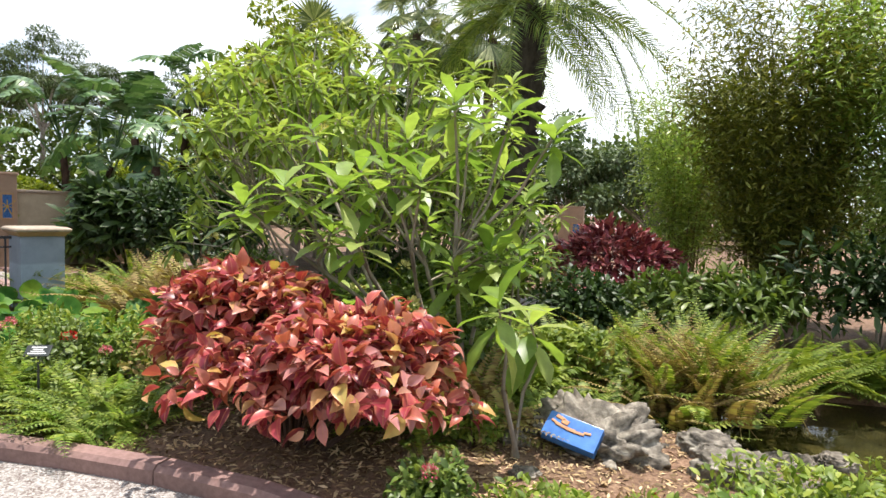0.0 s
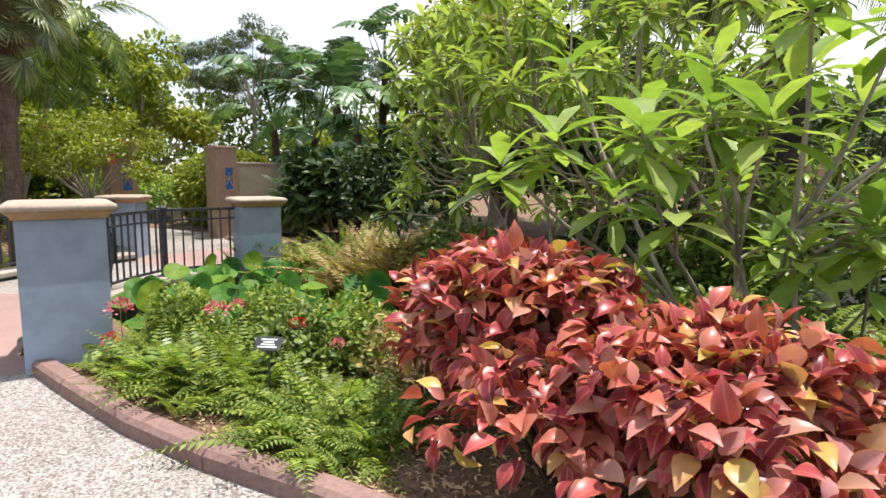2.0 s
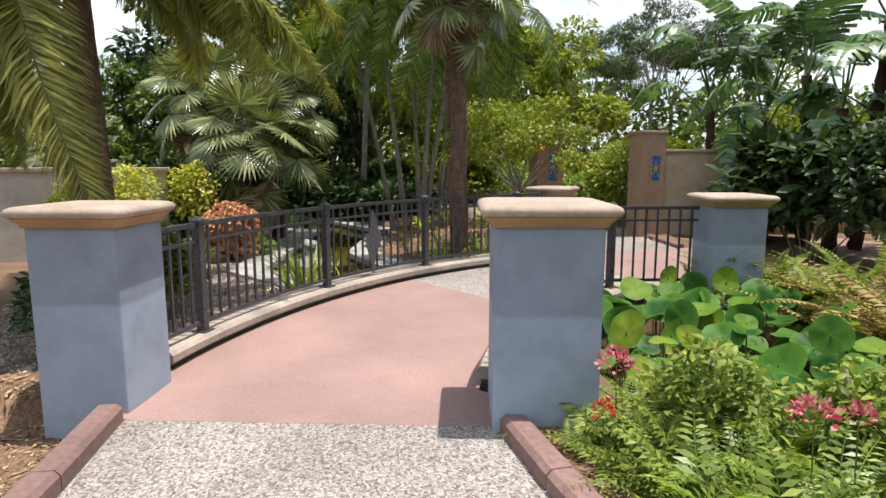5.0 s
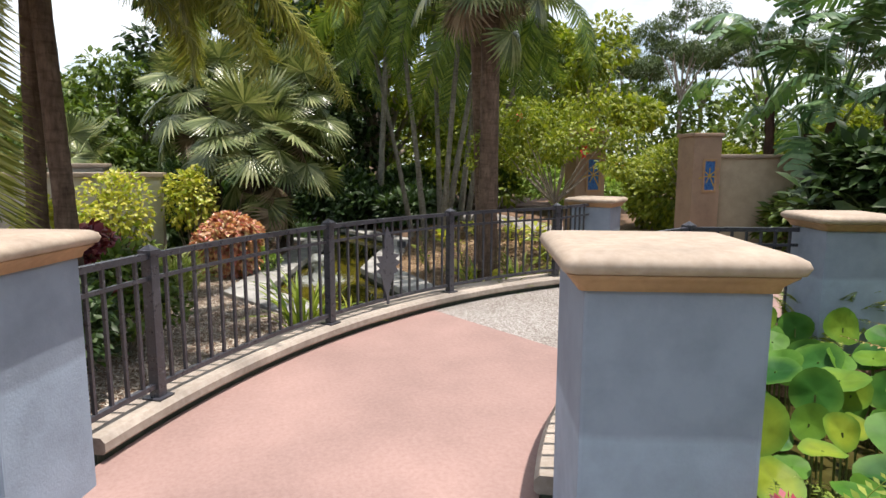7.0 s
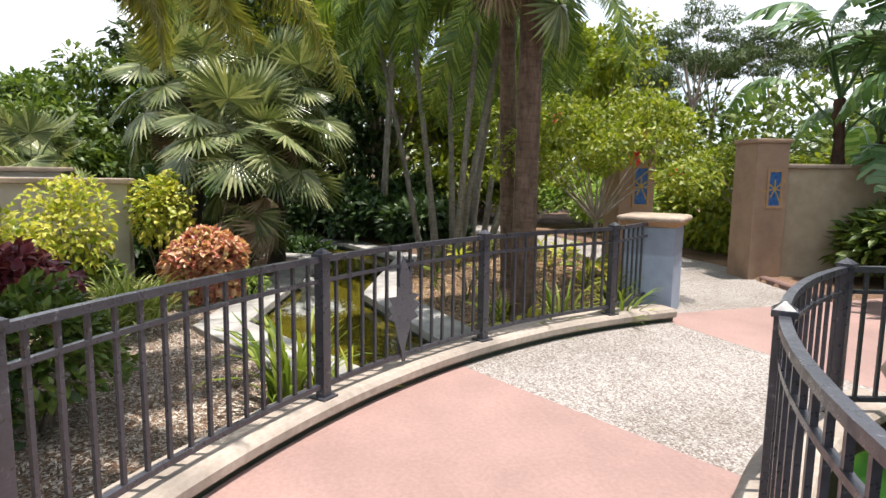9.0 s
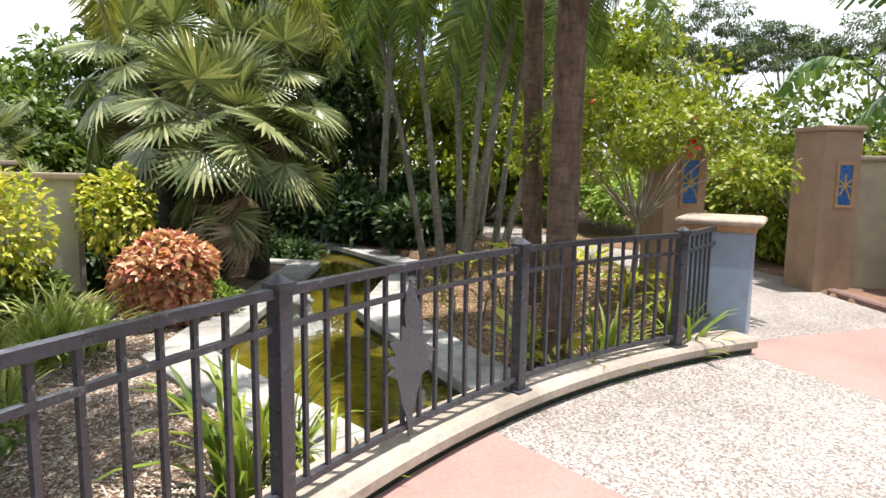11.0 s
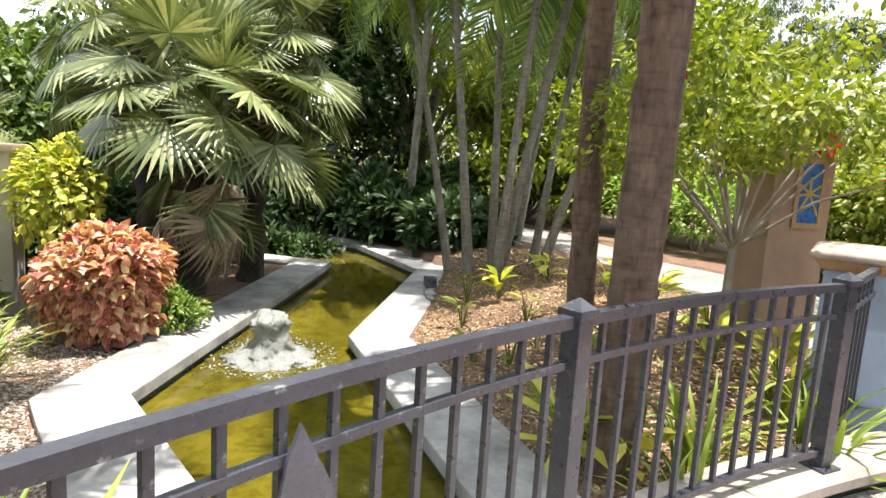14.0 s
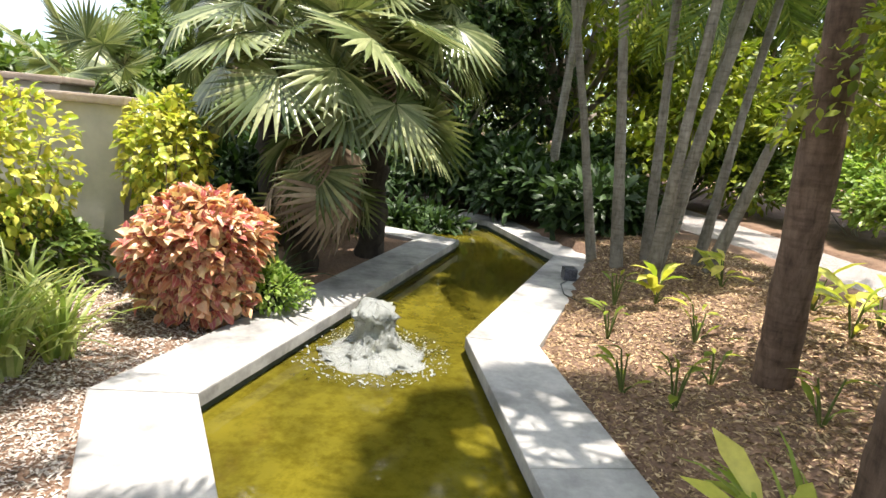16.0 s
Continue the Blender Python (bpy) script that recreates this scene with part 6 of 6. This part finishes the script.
# lotus pads on stalks
def lotus(at, radius, tilt, az, seed, label):
    r = np.random.default_rng(seed)
    root = thing("lotus_leaf", (at[0], at[1], POND_Z), label, "lotus", "lotus leaves")
    h = at[2] - POND_Z
    V, F = [(0, 0, -0.12 * radius)], []
    for i, f in enumerate((0.35, 0.75, 1.0)):
        for j in range(18):
            a = j / 18 * 6.283
            q = radius * f * (1 + 0.05 * math.sin(3 * a + seed))
            V.append((q * math.cos(a), q * math.sin(a), radius * (0.10 * f * f - 0.12 + 0.09 * f * math.sin(2 * a + seed) + 0.04 * f * math.sin(5 * a))))
    for j in range(18):
        k_ = (j + 1) % 18
        F.append((0, 1 + j, 1 + k_, 1 + k_))
        for i in range(2):
            F.append((1 + i * 18 + j, 1 + (i + 1) * 18 + j, 1 + (i + 1) * 18 + k_, 1 + i * 18 + k_))
    bm = bmesh.new()
    vs = [bm.verts.new(v) for v in V]
    for f in F:
        bm.faces.new([vs[q] for q in dict.fromkeys(f)])
    me = from_bm("pad", bm, G_LOTUS)
    me.polygons.foreach_set("use_smooth", np.ones(len(me.polygons), bool))
    set_margin(me, [math.hypot(v[0], v[1]) / radius for v in V])
    put("pad", me, root, m=Matrix.Translation((0, 0, h)) @ pose(0, 0, 0, tilt, 0, az))
    put("stalk", fast_mesh("stalk", *tube([(0.03, 0, -0.1), (0.01, 0, h * 0.5), (0, 0, h - 0.1 * radius)], [0.006, 0.006, 0.005], 5), PETIOLE, True), root)


for i in range(150):
    a, q = i * 2.4, math.sqrt((i + 0.5) / 150)
    x, y = -4.75 + 1.75 * q * math.cos(a) + rp.uniform(-0.1, 0.1), 5.15 + 1.15 * q * math.sin(a) + rp.uniform(-0.1, 0.1)
    if math.hypot(x - ARC[0], y - ARC[1]) > 3.55 or y < 4.0 and x < -4.2:
        continue
    z = rp.uniform(0.0, 0.36)
    lotus((x, y, z), rp.uniform(0.07, 0.145), rp.uniform(-10, 75), rp.uniform(-10, 100), i, "round bright green lotus leaf standing over the pond")
for i in range(16):
    x, y = rp.uniform(-3.6, -1.9), rp.uniform(4.7, 5.7)
    lotus((x, y, rp.uniform(-0.1, 0.12)), rp.uniform(0.07, 0.12), rp.uniform(-10, 55), rp.uniform(-10, 90), 200 + i, "round green lotus leaf standing over the pond")

# boulder with a tile plaque
rock = thing("boulder", (1.27, 4.36, -0.17), "rough grey limestone boulder at the pond's edge", "rock")


def stone(name, parent, radii, seed, rough=0.17, m=None, mat=None):
    bm = bmesh.new()
    bmesh.ops.create_icosphere(bm, subdivisions=5, radius=1.0)
    for v in bm.verts:
        p = v.co.copy()
        k_ = 1 + 0.22 * noise.noise(p * 1.3 + Vector((seed, 0, 0))) + rough * noise.noise(p * 3.7 + Vector((0, seed, 0))) + rough * 0.7 * noise.noise(p * 8.0) - rough * 0.9 * max(0.0, noise.noise(p * 4.6 + Vector((3, seed, 1)))) - rough * 0.35 * abs(noise.noise(p * 17.0))
        q = Vector((math.copysign(abs(p.x) ** 0.7, p.x), math.copysign(abs(p.y) ** 0.7, p.y), math.copysign(abs(p.z) ** 0.6, p.z))) * k_
        v.co = Vector((q.x * radii[0], q.y * radii[1], q.z * radii[2]))
    ob = part(name, bm, mat or ROCK, parent, m=m)
    ob.data.polygons.foreach_set("use_smooth", np.ones(len(ob.data.polygons), bool))
    return ob


stone("stone", rock, (0.41, 0.29, 0.27), 2.0, 0.34, m=pose(-0.06, 0, 0.15, 18, 4, -14))
plaque = thing("tile_plaque", (1.17, 4.13, 0.16), "blue glazed tile plaque with orange relief set on the boulder", "plaque", turn=-12)
plaque.matrix_basis = pose(1.11, 4.06, 0.19, 38, 9, -14)
bm = bmesh.new()
box(bm, -0.165, 0.165, -0.085, 0.085, -0.05, 0.012, 0.004)
part("tile", bm, PLAQUE, plaque)
bm = bmesh.new()
for dx, dy, w, h in ((-0.10, 0.035, 0.03, 0.018), (-0.06, 0.03, 0.022, 0.026), (-0.075, -0.005, 0.035, 0.016), (-0.01, 0.0, 0.03, 0.018), (0.045, -0.005, 0.03, 0.014), (0.09, 0.0, 0.022, 0.012), (-0.12, -0.01, 0.02, 0.012)):
    box(bm, dx - w, dx + w, dy - h * 0.6, dy + h * 0.6, 0.0135, 0.019, 0.003, Matrix.Rotation(dx * 2, 4, "Z"))
part("relief", bm, RUST_PAINT, plaque, "orange raised figures")
for i, (x, y, s) in enumerate(((2.0, 4.15, 0.22), (1.9, 4.45, 0.18), (2.55, 5.35, 0.2), (2.9, 5.6, 0.14), (0.75, 4.2, 0.1), (0.9, 3.75, 0.08), (2.3, 4.0, 0.14))):
    st = thing("pond_stone", (x, y, max(ground_at(x, y), POND_Z)), "small weathered limestone on the pond's edge", "rock", "pond stones")
    stone("stone", st, (s, s * 0.75, s * 0.6), 5.0 + i)


# plant label and path light
def plant_label(at, turn, tilt):
    root = thing("plant_label", at, "small black plant label with white lines on a stake", "sign", turn=turn)
    bm = bmesh.new()
    box(bm, -0.006, 0.006, -0.004, 0.004, -0.1, 0.45, 0)
    part("stake", bm, SIGN_BLACK, root)
    bm = bmesh.new()
    box(bm, -0.075, 0.075, -0.045, 0.045, -0.004, 0.004, 0.003)
    plate = part("plate", bm, SIGN_BLACK, root, m=pose(0, 0, 0.45, tilt, 0, 0))
    for y, w in ((0.025, 0.045), (0.008, 0.03), (-0.008, 0.04), (-0.024, 0.055)):
        bm = bmesh.new()
        box(bm, -w, w, y - 0.004, y + 0.004, 0.0042, 0.0055)
        part("text_line", bm, SIGN_WHITE, plate, "white line of small lettering")


plant_label((-2.225, 3.347, 0.03), 28, 40)
lamp = thing("path_light", (0.506, 4.016, -0.12), "low dark bronze mushroom path light in the mulch", "lamp")
bm = bmesh.new()
bmesh.ops.create_cone(bm, cap_ends=True, segments=12, radius1=0.009, radius2=0.009, depth=0.46, matrix=Matrix.Translation((0, 0, 0.16)))
part("stem", bm, BRONZE, lamp)
bm = bmesh.new()
bmesh.ops.create_cone(bm, cap_ends=True, segments=20, radius1=0.075, radius2=0.02, depth=0.05, matrix=Matrix.Translation((0, 0, 0.40)))
part("shade", bm, BRONZE, lamp)
pump = thing("pump_box", (-14.45, 4.98, POOL_Z), "small grey spotlight box with a cable on the coping", "fixture")
bm = bmesh.new()
box(bm, -0.09, 0.09, -0.07, 0.07, 0, 0.13, 0.012)
part("housing", bm, PLATE, pump)
put("cable", fast_mesh("cable", *tube([(0.08, 0, 0.02), (0.3, -0.15, 0.012), (0.7, -0.2, 0.01), (1.1, -0.05, 0.012), (1.3, 0.1, 0.0)], 0.006, 6), SIGN_BLACK, True), pump, "thin black cable")

# back path behind the frangipani
back = put("path_back", from_bm("path_back", prism([(-5.6, 8.5), (-1.8, 8.55), (1.0, 8.9), (2.2, 12.0), (2.6, 22.0), (1.2, 22.0), (0.4, 12.0), (-0.4, 10.1), (-2.0, 9.7), (-5.6, 9.6)], 0.0, 0.075), PEBBLES))
tagged(back, "pale aggregate path behind the planted bed", "path", kind="structure")
kb = thing("kerb_back", (0, 0, 0), "pink concrete kerb along the back path", "kerb")
tagged(kb, kind="structure")
part("kerb_stone", sweep([(0, 0), (0, 0.12), (0.14, 0.12), (0.14, 0)], [(-5.6, 8.45), (-3.6, 8.42), (-1.8, 8.45)]), KERB_PINK, kb)

kw = thing("kerb_wall_bed", (0, 0, 0), "red-brown concrete kerb of the bed before the cream wall", "kerb")
tagged(kw, kind="structure")
part("kerb_stone", sweep([(0, -0.1), (0, 0.05), (0.02, 0.07), (0.10, 0.07), (0.12, 0.05), (0.12, -0.1)], [(-9.38, 8.62), (-9.92, 8.79), (-10.70, 9.05)]), KERB_PINK, kw)

# scattered chips of bark and fallen leaves
def litter(name, n, area, size, mat, label, seed, skip=None):
    r = np.random.default_rng(seed)
    x0, x1, y0, y1 = area
    X_, Y_ = r.uniform(x0, x1, n), r.uniform(y0, y1, n)
    Z_ = ground_z(X_, Y_) + 0.006
    ok = Z_ > -0.42
    ok &= near_poly(POOL, X_, Y_) > 0.52
    X_, Y_, Z_ = X_[ok], Y_[ok], Z_[ok]
    P = np.stack([X_, Y_, Z_], -1)
    D = unit(r.normal(size=P.shape) * np.array((1, 1, 0.25)))
    N = np.array((0, 0, 1.0)) + r.normal(size=P.shape) * 0.5
    ob = put(name, fast_mesh(name, *scatter(*SMALL, P, D, N, size * r.uniform(0.4, 1.3, len(P)), 0.55), mat))
    return tagged(ob, label, "mulch", kind="stuff")


CHIP = foliage("bark_chips", [(0, (0.15, 0.09, 0.045)), (0.5, (0.42, 0.29, 0.15)), (1, (0.68, 0.52, 0.31))], 0.9, 0.0)
CHIP_GREY = foliage("grey_bark_chips", [(0, (0.34, 0.29, 0.235)), (0.5, (0.52, 0.46, 0.385)), (1, (0.74, 0.67, 0.58))], 0.9, 0.0)
litter("bark_chips", 60000, (-16.5, -9.2, 4.0, 7.4), 0.042, CHIP, "loose orange-brown bark chips under the palms", 1)
litter("bark_chips", 110000, (-13.5, -6.4, -0.8, 3.0), 0.036, CHIP_GREY, "loose greyish bark chips beside the pool", 2)
litter("bark_chips", 16000, (-4.4, 2.2, 3.05, 5.0), 0.05, CHIP, "loose dark bark chips under the bushes", 3)
litter("bark_chips", 5000, (-6.0, -3.0, -0.6, 0.95), 0.05, CHIP, "loose bark chips beside the kerb", 4)

for i, (x, y, rx, rz, m_) in enumerate(((-0.3, 5.3, 0.6, 0.4, G_MID), (0.9, 5.9, 0.5, 0.45, G_FERN), (-1.4, 5.9, 0.7, 0.45, G_MID), (-2.6, 6.3, 0.7, 0.4, G_MID), (-0.5, 6.6, 0.8, 0.6, G_MID), (0.9, 7.2, 0.5, 0.5, G_DARK), (-3.6, 7.4, 0.8, 0.5, G_MID), (-1.6, 7.7, 0.9, 0.7, G_DARK), (-0.2, 8.4, 0.8, 0.8, G_MID))):
    shrub("green_bush", (x, y, max(ground_at(x, y), -0.3)), (rx, rx * 0.8, rz), 2400, OVAL, 0.09, m_, "green undergrowth bush beneath the frangipanis", seed=400 + i, height=rz * 0.6, group="undergrowth bushes", depth=0.7, lump=0.5, wild=0.9)

gate = thing("iron_gate", (2.2, 21.9, 0), "dark iron picket gate standing open beside the far pier", "gate", turn=115)
bm = bmesh.new()
box(bm, 0, 1.5, -0.02, 0.02, 1.55, 1.6)
part("top_rail", bm, STEEL, gate)
bm = bmesh.new()
box(bm, 0, 1.5, -0.02, 0.02, 0.15, 0.2)
part("bottom_rail", bm, STEEL, gate)
bm = bmesh.new()
box(bm, -0.012, 0.012, -0.012, 0.012, 0.05, 1.7)
gate_bar = from_bm("picket", bm, STEEL)
for i in range(12):
    put("picket", gate_bar, gate, m=pose(0.06 + i * 0.125, 0, 0))
planter = thing("planter_box", (-14.3, -0.63, 1.0), "pale concrete planter box behind the garden wall", "planter")
bm = bmesh.new()
box(bm, -0.25, 0.25, -0.4, 0.4, -1.3, 0.38, 0.02)
part("box", bm, PALE, planter)
bm = bmesh.new()
box(bm, -0.29, 0.29, -0.44, 0.44, 0.38, 0.45, 0.02)
part("rim", bm, CAP_STONE, planter)
